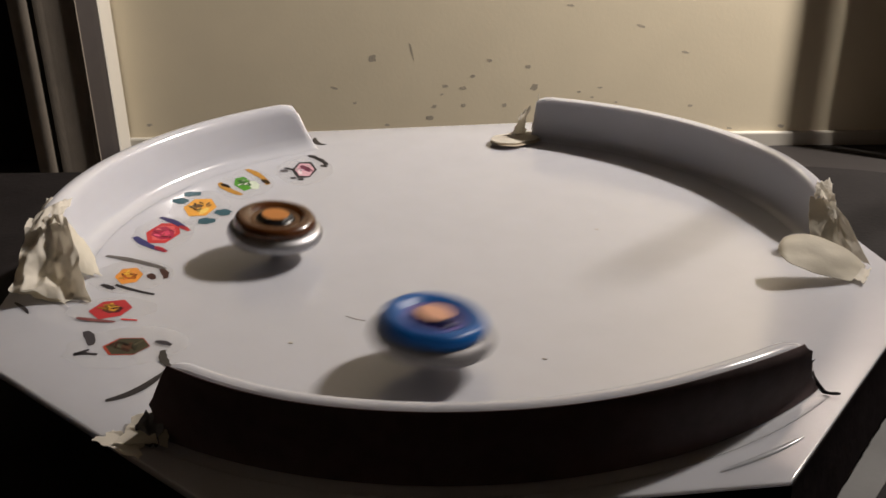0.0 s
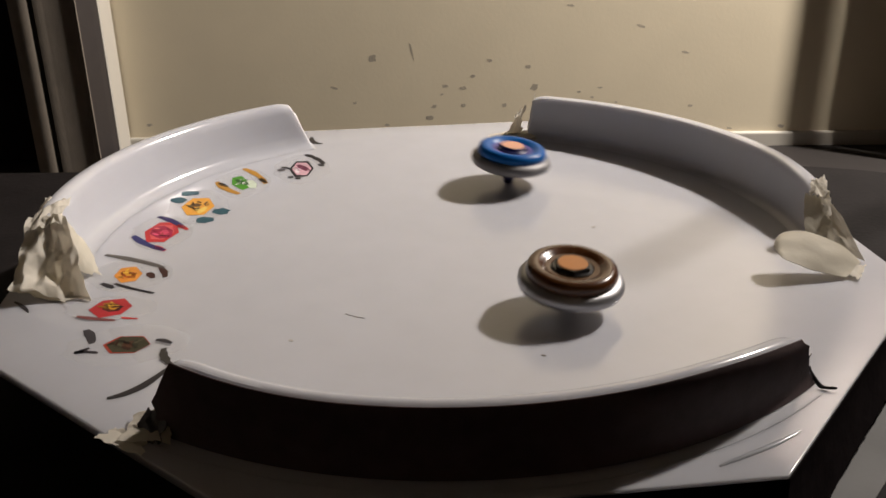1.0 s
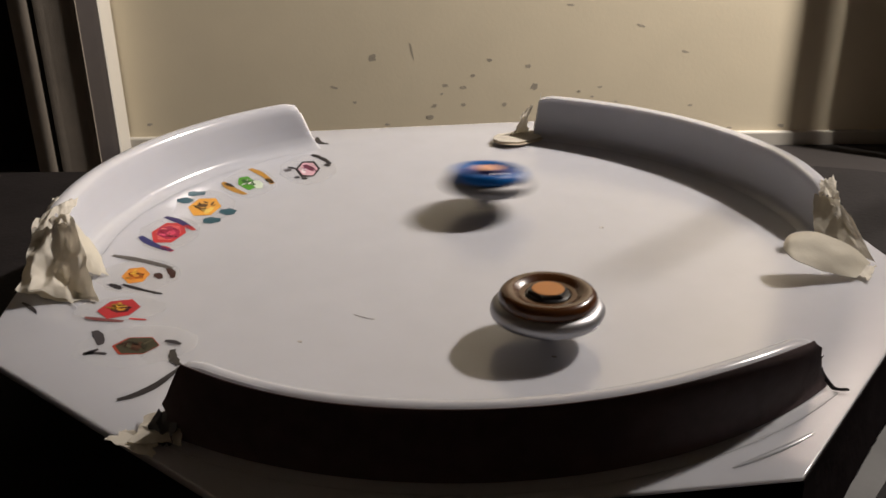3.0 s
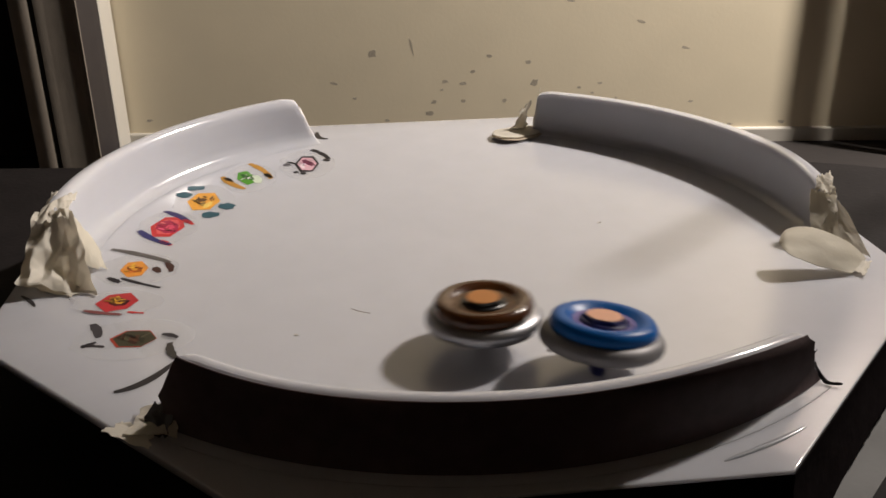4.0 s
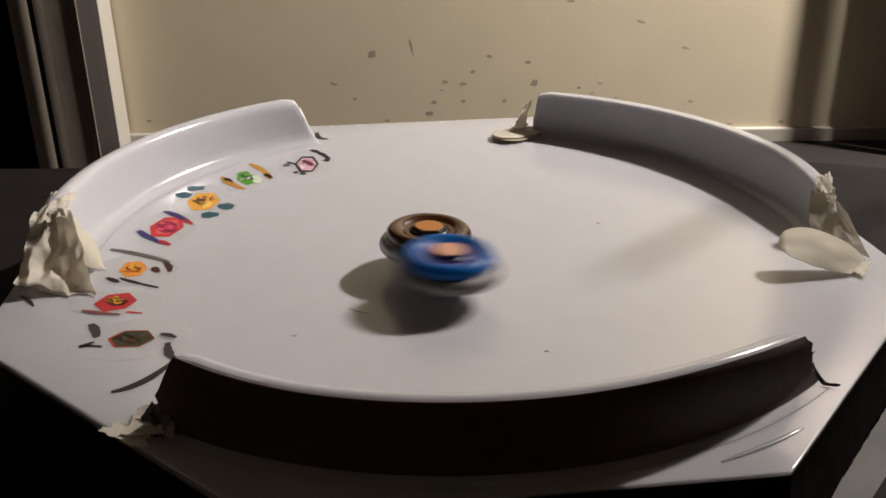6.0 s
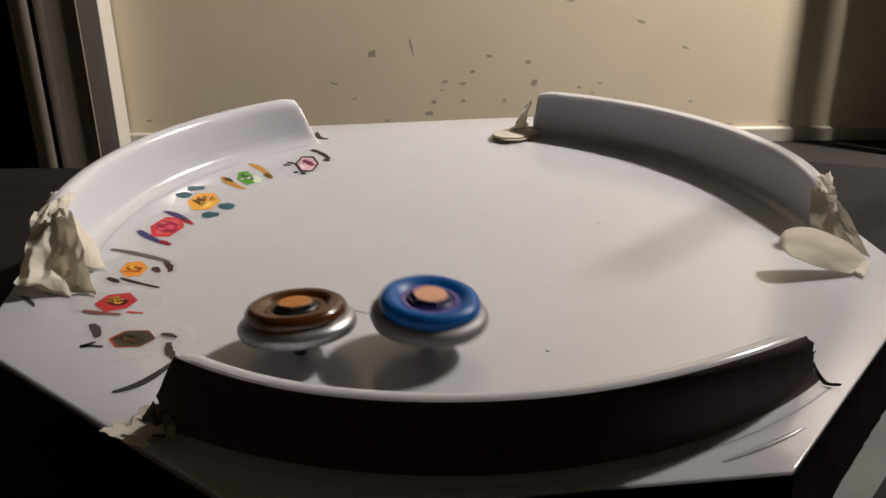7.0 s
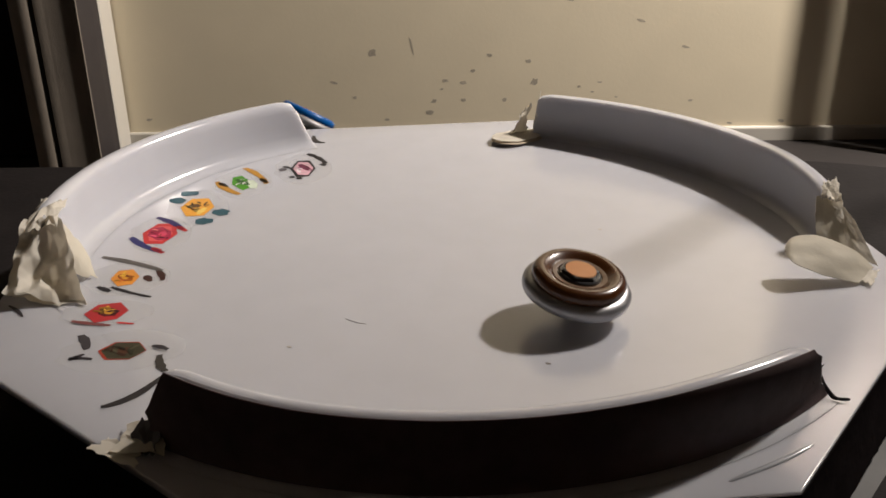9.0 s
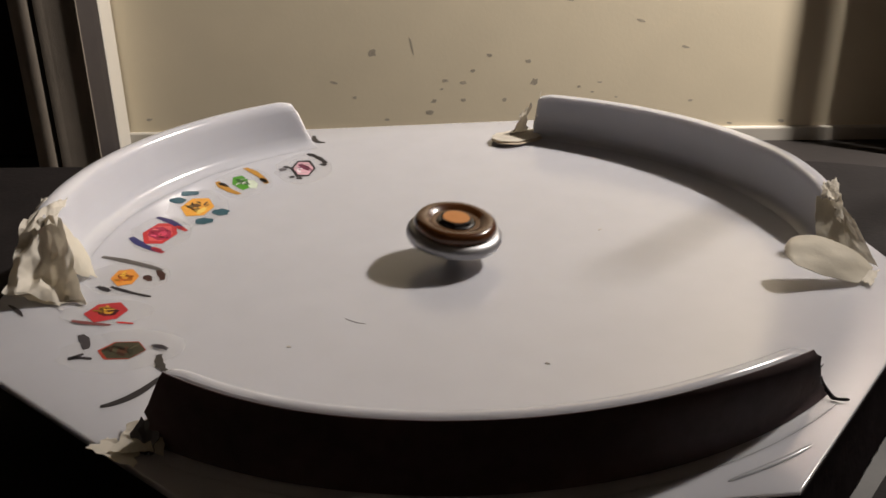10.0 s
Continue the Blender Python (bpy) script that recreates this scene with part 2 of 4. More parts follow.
def oct_r(a, apothem):
    """Distance from the centre to the octagon's edge in the direction a."""
    k = (a + math.pi / 8) % (math.pi / 4) - math.pi / 8
    return apothem / math.cos(k)


def tray_mesh():
    bm = bmesh.new()
    n = 160
    angles = [2 * math.pi * i / n for i in range(n)]
    rings = []
    for r in (0.02, 0.05, 0.08, 0.11, 0.14, 0.165, 0.185, 0.2):
        rings.append([bm.verts.new((r * math.cos(a), r * math.sin(a), dish(r))) for a in angles])
    for inset, z in ((0.0007, 0.0), (0.0003, -0.0001), (0.0001, -0.0003), (0.0, -0.0009), (0.0034, -0.0085), (0.005, -0.009), (0.030, -0.010), (0.032, -TABLE_GAP), (0.035, -TABLE_GAP), (0.034, -0.012)):
        rings.append([bm.verts.new(((oct_r(a, APOTHEM - inset)) * math.cos(a), (oct_r(a, APOTHEM - inset)) * math.sin(a), z)) for a in angles])
    rings.append([bm.verts.new((0.17 * math.cos(a), 0.17 * math.sin(a), -0.009)) for a in angles])
    centre = bm.verts.new((0, 0, dish(0)))
    under = bm.verts.new((0, 0, -0.009))
    for i in range(n):
        j = (i + 1) % n
        bm.faces.new((centre, rings[0][i], rings[0][j]))
        for lo, hi in zip(rings, rings[1:]):
            bm.faces.new((lo[i], hi[i], hi[j], lo[j]))
        bm.faces.new((rings[-1][i], under, rings[-1][j]))
    return bm


part("tray", tray_mesh(), PLASTIC, stadium)


def wall_mesh(mid, lo, hi, ragged=0.0, seed=1, height=WALL_H, bend=(0.0, 0.0), outer=0.0046, spread=(1.0, 1.0), tight=False):
    """A curved wall: fillet at the foot, leaning face, rolled rim, outer face."""
    prof = [(-0.0185, -0.0004), (-0.0145, 0.0004), (-0.0110, 0.0018), (-0.0085, 0.0042), (-0.0070, 0.0080), (-0.0060, 0.0150), (-0.0054, WALL_H - 0.0065), (-0.0048, WALL_H - 0.0040),
            (-0.0036, WALL_H - 0.0018), (-0.0018, WALL_H - 0.0004), (0.0004, WALL_H), (0.0024, WALL_H - 0.0004), (0.0038, WALL_H - 0.0020), (outer, WALL_H - 0.005), (outer, 0.0030), (outer + 0.0010, 0.0010), (0.0080, 0.0004), (0.0115, 0.0002), (0.0115, -0.002), (-0.0185, -0.002)]
    if tight:
        prof[:10] = [(-0.0150, -0.0004), (-0.0122, 0.0003), (-0.0102, 0.0013), (-0.0090, 0.0030), (-0.0082, 0.0060), (-0.0070, 0.0150), (-0.0058, WALL_H - 0.0040), (-0.0054, WALL_H - 0.0016),
                     (-0.0046, WALL_H - 0.0005), (-0.0032, WALL_H - 0.0001)]
    bm = bmesh.new()
    n = 56
    rng = random.Random(seed)
    rows = []
    for i in range(n + 1):
        u = i / n
        row = []
        for dr, z in prof:
            flare = 0.10 * (1 - min(1.0, max(0.0, z) / WALL_H))
            a0, a1 = lo - spread[0] * flare * 57.3 * 0.6, hi + spread[1] * flare * 57.3 * 0.6
            if i in (0, n):
                jag = ragged * rng.uniform(-1, 1)
            else:
                jag = 0
            a = radians(mid + a0 + (a1 - a0) * u + jag)
            edge = min(u, 1 - u) * n
            if edge < 1.5 and z > WALL_H * 0.8:
                z = z - (1.5 - edge) * 0.0012
            r = RIM_R + dr
            z *= (height + bend[0] * max(0.0, 1 - u * 4) ** 2 + bend[1] * max(0.0, u * 4 - 3) ** 2) / WALL_H
            row.append(bm.verts.new((r * math.cos(a), r * math.sin(a), z)))
        rows.append(row)
    m = len(prof)
    for lo_, hi_ in zip(rows, rows[1:]):
        for k in range(m):
            q = (k + 1) % m
            bm.faces.new((lo_[k], hi_[k], hi_[q], lo_[q]))
    bm.faces.new(rows[0])
    bm.faces.new(rows[-1][::-1])
    return bm


part("wall", wall_mesh(150, -HALF_SPAN, HALF_SPAN, 0.0, 3, 0.0322), PLASTIC, stadium)
part("wall", wall_mesh(30, -HALF_SPAN - 0.6, HALF_SPAN, 0.5, 4, bend=(-0.0045, 0), outer=0.0040, spread=(1.0, 0.15), tight=True), PLASTIC, stadium)
part("wall", wall_mesh(270, -HALF_SPAN - 1.0, HALF_SPAN - 0.7, 0.2, 5, bend=(0.0035, -0.0042)), PLASTIC, stadium)


def wall_shade_sheet(mid, lo, hi, bend, seed):
    """A thin dark sheet that paints the shade on a wall's outer face, torn at both ends."""
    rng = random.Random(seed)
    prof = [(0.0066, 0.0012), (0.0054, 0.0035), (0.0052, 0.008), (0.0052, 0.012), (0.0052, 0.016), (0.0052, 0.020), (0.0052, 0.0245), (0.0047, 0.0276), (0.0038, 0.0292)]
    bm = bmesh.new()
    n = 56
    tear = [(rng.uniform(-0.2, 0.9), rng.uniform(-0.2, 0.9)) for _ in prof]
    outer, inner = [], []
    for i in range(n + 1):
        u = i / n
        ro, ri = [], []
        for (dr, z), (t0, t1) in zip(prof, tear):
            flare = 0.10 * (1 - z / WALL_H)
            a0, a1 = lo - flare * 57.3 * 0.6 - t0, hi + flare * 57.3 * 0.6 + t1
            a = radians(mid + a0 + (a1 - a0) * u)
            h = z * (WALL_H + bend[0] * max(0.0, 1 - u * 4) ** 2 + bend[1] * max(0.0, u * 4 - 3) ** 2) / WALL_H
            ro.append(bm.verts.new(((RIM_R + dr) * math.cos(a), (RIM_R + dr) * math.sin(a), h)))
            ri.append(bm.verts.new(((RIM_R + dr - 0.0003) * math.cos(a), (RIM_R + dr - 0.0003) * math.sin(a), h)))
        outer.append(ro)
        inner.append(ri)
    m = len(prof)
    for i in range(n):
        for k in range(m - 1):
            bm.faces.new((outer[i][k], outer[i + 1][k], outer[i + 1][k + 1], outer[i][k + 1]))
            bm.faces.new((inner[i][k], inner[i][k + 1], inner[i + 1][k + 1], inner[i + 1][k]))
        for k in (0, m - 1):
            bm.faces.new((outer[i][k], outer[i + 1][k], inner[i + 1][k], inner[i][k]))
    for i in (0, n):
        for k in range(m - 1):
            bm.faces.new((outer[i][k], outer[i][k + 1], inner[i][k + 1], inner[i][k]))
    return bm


part("shade_sheet", wall_shade_sheet(270, -HALF_SPAN - 1.0, HALF_SPAN - 0.7, (0.0035, -0.0042), 8), OUTER_SHADE, stadium, "dark sheet for the outer face's shade, torn at both ends")



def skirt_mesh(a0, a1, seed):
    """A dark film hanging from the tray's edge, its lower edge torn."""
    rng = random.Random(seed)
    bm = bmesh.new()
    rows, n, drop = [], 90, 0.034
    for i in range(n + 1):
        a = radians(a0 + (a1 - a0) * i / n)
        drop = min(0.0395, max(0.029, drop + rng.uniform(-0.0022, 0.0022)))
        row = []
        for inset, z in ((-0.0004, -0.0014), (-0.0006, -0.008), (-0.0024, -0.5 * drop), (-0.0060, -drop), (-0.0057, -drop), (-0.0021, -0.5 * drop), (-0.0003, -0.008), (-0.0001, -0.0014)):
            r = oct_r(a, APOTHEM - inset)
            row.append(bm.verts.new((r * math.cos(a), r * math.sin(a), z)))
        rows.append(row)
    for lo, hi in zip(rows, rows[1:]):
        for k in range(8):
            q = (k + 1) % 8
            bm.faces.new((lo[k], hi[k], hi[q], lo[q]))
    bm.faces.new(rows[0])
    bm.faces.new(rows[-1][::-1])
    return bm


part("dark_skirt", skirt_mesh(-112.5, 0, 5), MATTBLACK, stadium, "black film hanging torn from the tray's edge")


def ridge_mesh(points, radius):
    """A low rounded bead on the tray along a bent line."""
    bm = bmesh.new()
    rows, n = [], 24
    for i in range(n + 1):
        p = along_line([(x, y, 0) for x, y in points], i / n)
        out = Vector((p.x, p.y, 0)).normalized()
        k = radius * math.sin(math.pi * (0.04 + 0.92 * i / n)) ** 0.5
        rows.append([bm.verts.new(p + out * 1.6 * k * math.cos(radians(a)) + Vector((0, 0, k * math.sin(radians(a)) - 0.0001))) for a in (0, 30, 60, 90, 120, 150, 180)])
    for lo, hi in zip(rows, rows[1:]):
        for k in range(6):
            bm.faces.new((lo[k], hi[k], hi[k + 1], lo[k + 1]))
        bm.faces.new((lo[6], hi[6], hi[0], lo[0]))
    bm.faces.new(rows[0])
    bm.faces.new(rows[-1][::-1])
    return bm


FILM = material("clear_sticker_film", (0.75, 0.75, 0.75), 0.35, vary=0.05, grain=200, bump=0.0, alpha=0.10)
INKS = {}


def ink(color):
    if color not in INKS:
        INKS[color] = material("printed_ink", tuple(min(0.9, 1.25 * c) for c in color), 0.5, vary=0.3, grain=350, bump=0.05, spec=0.2)
    return INKS[color]


def outline_hex(wx, wy, turn=0.0, jag=0.0, seed=0):
    rng = random.Random(seed)
    pts = []
    for i in range(6):
        a = radians(60 * i)
        k = 1 + rng.uniform(-jag, jag)
        x, y = wx / 2 * k * math.cos(a), wy / 2 * k * math.sin(a) / 0.866
        c, s = math.cos(radians(turn)), math.sin(radians(turn))
        pts.append((x * c - y * s, x * s + y * c))
    return pts


def outline_mark(dx, dy, length, width, turn, curl, seed):
    """A tapering curved band, a little ragged."""
    rng = random.Random(seed)
    n = 7
    up, low = [], []
    for i in range(n):
        u = i / (n - 1) - 0.5
        w = 0.95 * width * (0.68 + 0.32 * math.sin(math.pi * (u + 0.5))) * rng.uniform(0.7, 1.15) / 2
        bend = curl * length * (0.25 - u * u)
        up.append((u * length, bend + w))
        low.append((u * length, bend - w))
    c, s = math.cos(radians(turn)), math.sin(radians(turn))
    return [(dx + x * c - y * s, dy + x * s + y * c) for x, y in low + up[::-1]]


def sticker(x, y, film, hexes, marks, label, turn=0):
    """A clear film on the tray with a printed hexagon and printed bands beside it."""
    r = math.hypot(x, y)
    slope = 0.008 * r / 0.185 ** 2 if r < 0.18 else 0.0
    base = dish(r) + 0.00012
    fx, fy = film
    oval = [(fx * math.cos(2 * math.pi * i / 20) * (1 + 0.05 * math.sin(3 * i)), fy * math.sin(2 * math.pi * i / 20) * (1 + 0.05 * math.cos(5 * i))) for i in range(20)]
    film_ob = part("sticker", slab(oval, 0, 0.00006), FILM, stadium, label, smooth=False)
    out = Vector((x, y, 0)).normalized()
    tang = Vector((-out.y, out.x, 0))
    film_ob.matrix_basis = Matrix.Translation((x, y, base)) @ Matrix.Rotation(-slope, 4, tang)
    for k, (dx, dy, wx, wy, color, rot, jag) in enumerate(hexes):
        pts = [(px + dx, py + dy) for px, py in outline_hex(wx, wy, rot, jag, k + 3)]
        part("hexagon" if k == 0 else "print", slab(pts, 0.00008 + 0.00003 * k, 0.00010 + 0.00003 * k), ink(color), film_ob, smooth=False)
    for k, (dx, dy, length, width, rot, curl, color) in enumerate(marks):
        part("print_band", slab(outline_mark(dx, dy, length, width, rot, curl, k + 11), 0.00008, 0.00011), ink(color), film_ob, smooth=False)
    hx, hy, hw, hh = hexes[0][:4]
    rng = random.Random(int(1e4 * (x + 1)))
    for k in range(9):
        a, q = rng.uniform(0, 6.28), rng.uniform(0.1, 0.30)
        tone = hexes[rng.randrange(min(1, len(hexes) - 2), len(hexes))][4]
        dark = rng.choice((0.25, 0.5, 0.6, 1.6))
        pts = outline_mark(hx + hw * q * math.cos(a), hy + hh * q * math.sin(a), rng.uniform(0.15, 0.32) * hw, rng.uniform(0.05, 0.12) * hw, rng.uniform(0, 180), rng.uniform(-0.6, 0.6), k)
        part("print", slab(pts, 0.00022 + 0.00002 * k, 0.00023 + 0.00002 * k), ink(tuple(round(min(0.8, c * dark), 3) for c in tone)), film_ob, smooth=False)
    return film_ob


BLK, TEAL, GOLD, RED = (0.02, 0.017, 0.02), (0.03, 0.085, 0.11), (0.42, 0.21, 0.03), (0.50, 0.035, 0.035)
sticker(-0.0815, 0.1350, (0.019, 0.028),
        [(0, 0, 0.0168, 0.0300, BLK, 0, 0.05), (0, 0, 0.0142, 0.0250, (0.60, 0.36, 0.42), 0, 0.12), (0.001, 0.002, 0.005, 0.012, (0.12, 0.02, 0.05), 30, 0.3), (-0.003, -0.005, 0.003, 0.008, (0.75, 0.62, 0.65), 10, 0.3)],
        [(-0.0104, 0.0026, 0.008, 0.003, -35, 0.1, BLK), (0.0111, 0.0157, 0.017, 0.005, -63, 0.2, BLK), (0.0055, 0.0246, 0.010, 0.005, -49, 0.2, BLK), (-0.0021, -0.0177, 0.004, 0.004, -23, 0, BLK), (-0.0070, -0.0150, 0.0035, 0.004, 10, 0, BLK), (-0.0135, -0.0010, 0.005, 0.006, 20, 0, (0.10, 0.09, 0.10)), (0.0130, 0.0060, 0.005, 0.004, -40, 0.2, BLK)],
        "clear sticker with pink and black hexagon emblem")
sticker(-0.1188, 0.1120, (0.018, 0.026),
        [(-0.001, 0.0, 0.0125, 0.024, (0.07, 0.26, 0.02), 20, 0.22), (0.0055, -0.003, 0.008, 0.016, (0.55, 0.62, 0.5), 10, 0.2), (-0.001, 0.001, 0.004, 0.011, (0.02, 0.09, 0.01), 40, 0.3)],
        [(-0.0091, -0.0085, 0.0273, 0.0055, -54, -0.25, GOLD), (0.0066, 0.0122, 0.0332, 0.0055, -61, 0.25, GOLD), (-0.0125, -0.003, 0.009, 0.004, -50, 0, BLK), (0.0125, 0.003, 0.009, 0.004, -60, 0, BLK)],
        "clear sticker with green emblem and gold bands")
sticker(-0.1429, 0.0730, (0.018, 0.027),
        [(0, 0, 0.0200, 0.0275, (0.76, 0.34, 0.05), 0, 0.04), (-0.002, 0.002, 0.0085, 0.006, (0.12, 0.06, 0.02), 15, 0.15), (0.003, -0.006, 0.004, 0.009, (0.75, 0.5, 0.12), -20, 0.2)],
        [(-0.0132, 0.0112, 0.0085, 0.0110, 48, 0, TEAL), (-0.0074, 0.0225, 0.0105, 0.0100, 5, 0, TEAL), (0.0063, -0.0215, 0.0100, 0.0100, 5, 0, TEAL), (0.0144, -0.0086, 0.0090, 0.0110, 49, 0, TEAL)],
        "clear sticker with orange hexagon and dark teal bands")
sticker(-0.1587, 0.0345, (0.017, 0.024),
        [(0, 0, 0.0195, 0.0285, RED, -6, 0.04), (0, 0, 0.0145, 0.021, (0.62, 0.10, 0.10), -6, 0.04), (0, 0, 0.0115, 0.016, (0.36, 0.02, 0.06), 20, 0.25), (0.001, -0.001, 0.005, 0.007, (0.60, 0.06, 0.12), 0, 0.3)],
        [(0.003, 0.0145, 0.0252, 0.0050, -48, 0.25, (0.03, 0.02, 0.10)), (-0.0049, -0.0150, 0.0289, 0.0055, -46, -0.25, (0.03, 0.03, 0.13)), (0.0105, 0.0065, 0.010, 0.004, -48, 0.1, RED), (0.002, -0.0225, 0.010, 0.004, -46, 0, RED)],
        "clear sticker with red hexagon and navy bands")
sticker(-0.1659, -0.0214, (0.021, 0.020),
        [(-0.001, 0.0, 0.0142, 0.0185, (0.66, 0.26, 0.04), 10, 0.08), (-0.001, 0, 0.0085, 0.011, (0.38, 0.09, 0.015), 25, 0.3), (-0.001, 0.001, 0.0035, 0.005, (0.6, 0.27, 0.03), 0, 0.3)],
        [(-0.001, 0.0168, 0.0386, 0.0045, -29, 0.12, (0.10, 0.09, 0.085)), (0.0047, -0.0166, 0.0243, 0.003, -30, -0.1, BLK), (0.0103, -0.0016, 0.0075, 0.0045, -65, 0, (0.05, 0.02, 0.015)),
         (0.0156, 0.0016, 0.0126, 0.0040, -71, 0.3, (0.05, 0.02, 0.015)), (-0.009, -0.0128, 0.009, 0.004, -40, 0.1, BLK)],
        "clear sticker with orange emblem and dark brown bands")
sticker(-0.1676, -0.0592, (0.021, 0.013),
        [(0, 0, 0.0205, 0.0185, (0.42, 0.03, 0.035), 8, 0.18), (0, 0, 0.0110, 0.0100, (0.10, 0.015, 0.015), 20, 0.25), (0.001, 0.0005, 0.0055, 0.0045, (0.55, 0.26, 0.03), 0, 0.25)],
        [(-0.0052, -0.0106, 0.019, 0.003, -16, -0.1, (0.18, 0.06, 0.06)), (0.010, -0.0115, 0.008, 0.002, -12, 0, RED)],
        "clear sticker with crimson emblem and dark centre")
sticker(-0.1538, -0.0967, (0.027, 0.018),
        [(0, 0, 0.0212, 0.0150, (0.34, 0.05, 0.03), -6, 0.03), (0.0004, 0, 0.0196, 0.0138, (0.055, 0.050, 0.030), -6, 0.03), (0.001, 0, 0.006, 0.005, (0.08, 0.035, 0.02), 20, 0.3)],
        [(-0.0184, 0.0097, 0.0144, 0.0048, -68, 0.2, (0.05, 0.045, 0.05)), (-0.0165, -0.0047, 0.0105, 0.0030, -11, 0.2, (0.04, 0.035, 0.04)), (-0.0185, -0.0030, 0.007, 0.003, 40, 0, (0.04, 0.035, 0.04)),
         (0.0157, 0.0007, 0.0086, 0.003, -30, 0.3, (0.04, 0.035, 0.04)), (0.0189, -0.0125, 0.0145, 0.0042, -72, -0.3, (0.05, 0.045, 0.04))],
        "clear sticker with olive hexagon and curled black bands")


def curl_mark(name, points, width, mat, label, z=0.0001):
    """A thin flat strip along a short bent line on the tray."""
    bm = bmesh.new()
    a, b, c = (Vector((*p, 0)) for p in points)
    rows = []
    n = 12
    for i in range(n + 1):
        u = i / n
        p = a * (1 - u) ** 2 + 2 * b * u * (1 - u) + c * u * u
        d = (2 * (1 - u) * (b - a) + 2 * u * (c - b)).normalized()
        s = Vector((-d.y, d.x, 0)) * width * (0.25 + math.sin(math.pi * (0.1 + 0.85 * u))) / 2
        zz = dish(p.xy.length) + z
        rows.append([bm.verts.new((q.x, q.y, h)) for q, h in ((p + s, zz + 0.0002), (p - s, zz + 0.0002), (p - s, zz), (p + s, zz))])
    for lo, hi in zip(rows, rows[1:]):
        for k in range(4):
            j = (k + 1) % 4
            bm.faces.new((lo[k], hi[k], hi[j], lo[j]))
    bm.faces.new(rows[0])
    bm.faces.new(rows[-1][::-1])
    return part(name, bm, mat, stadium, label, smooth=False)


INK_AND_HOLE = material("grey_ink_and_hole", (0.03, 0.026, 0.028), 0.5, vary=0.4, grain=300, bump=0.1)
HAIRMAT = material("dark_hair", (0.25, 0.22, 0.20), 0.6, vary=0.3, grain=300, bump=0.0)
curl_mark("torn_strip_and_hole", ((-0.1535, -0.1401), (-0.1400, -0.1370), (-0.1325, -0.1180)), 0.0030, INK_AND_HOLE, "curled black sticker strip")
curl_mark("torn_strip_and_hole", ((-0.0750, 0.2040), (-0.0765, 0.1870), (-0.0670, 0.1868)), 0.0035, INK_AND_HOLE, "black sticker curl beside the wall's end")
curl_mark("torn_strip_and_hole", ((-0.2157, -0.0467), (-0.2090, -0.0530), (-0.2060, -0.0590)), 0.0016, INK_AND_HOLE, "faded dark scratch")
curl_mark("hair", ((-0.0575, -0.0755), (-0.053, -0.080), (-0.0485, -0.0815)), 0.0003, HAIRMAT, "short dark hair", 0.0)
curl_mark("speck", ((0.0255, -0.1275), (0.0263, -0.1278), (0.0275, -0.1285)), 0.0010, HAIRMAT, "tiny dark speck", 0.0)
curl_mark("speck", ((-0.0835, -0.099), (-0.0825, -0.0995), (-0.0815, -0.1)), 0.0012, material("faint_spot", (0.42, 0.39, 0.36), 0.6), "faint grey spot", 0.0)
curl_mark("speck", ((0.0865, 0.012), (0.0875, 0.0115), (0.0885, 0.0118)), 0.0012, bpy.data.materials["faint_spot"], "faint grey spot", 0.0)


def fold_height(u, v, seed):
    """Height over a lattice of random corners joined by flat triangles, so that the folds are sharp."""
    def corner(a, b):
        return 1.6 * random.Random(seed * 7919 + a * 131 + b * 17).random() - 0.3
    a, b = int(math.floor(u)), int(math.floor(v))
    x, y = u - a, v - b
    if x + y < 1:
        h = corner(a, b)
        return h + x * (corner(a + 1, b) - h) + y * (corner(a, b + 1) - h)
    h = corner(a + 1, b + 1)
    return h + (1 - x) * (corner(a, b + 1) - h) + (1 - y) * (corner(a + 1, b) - h)


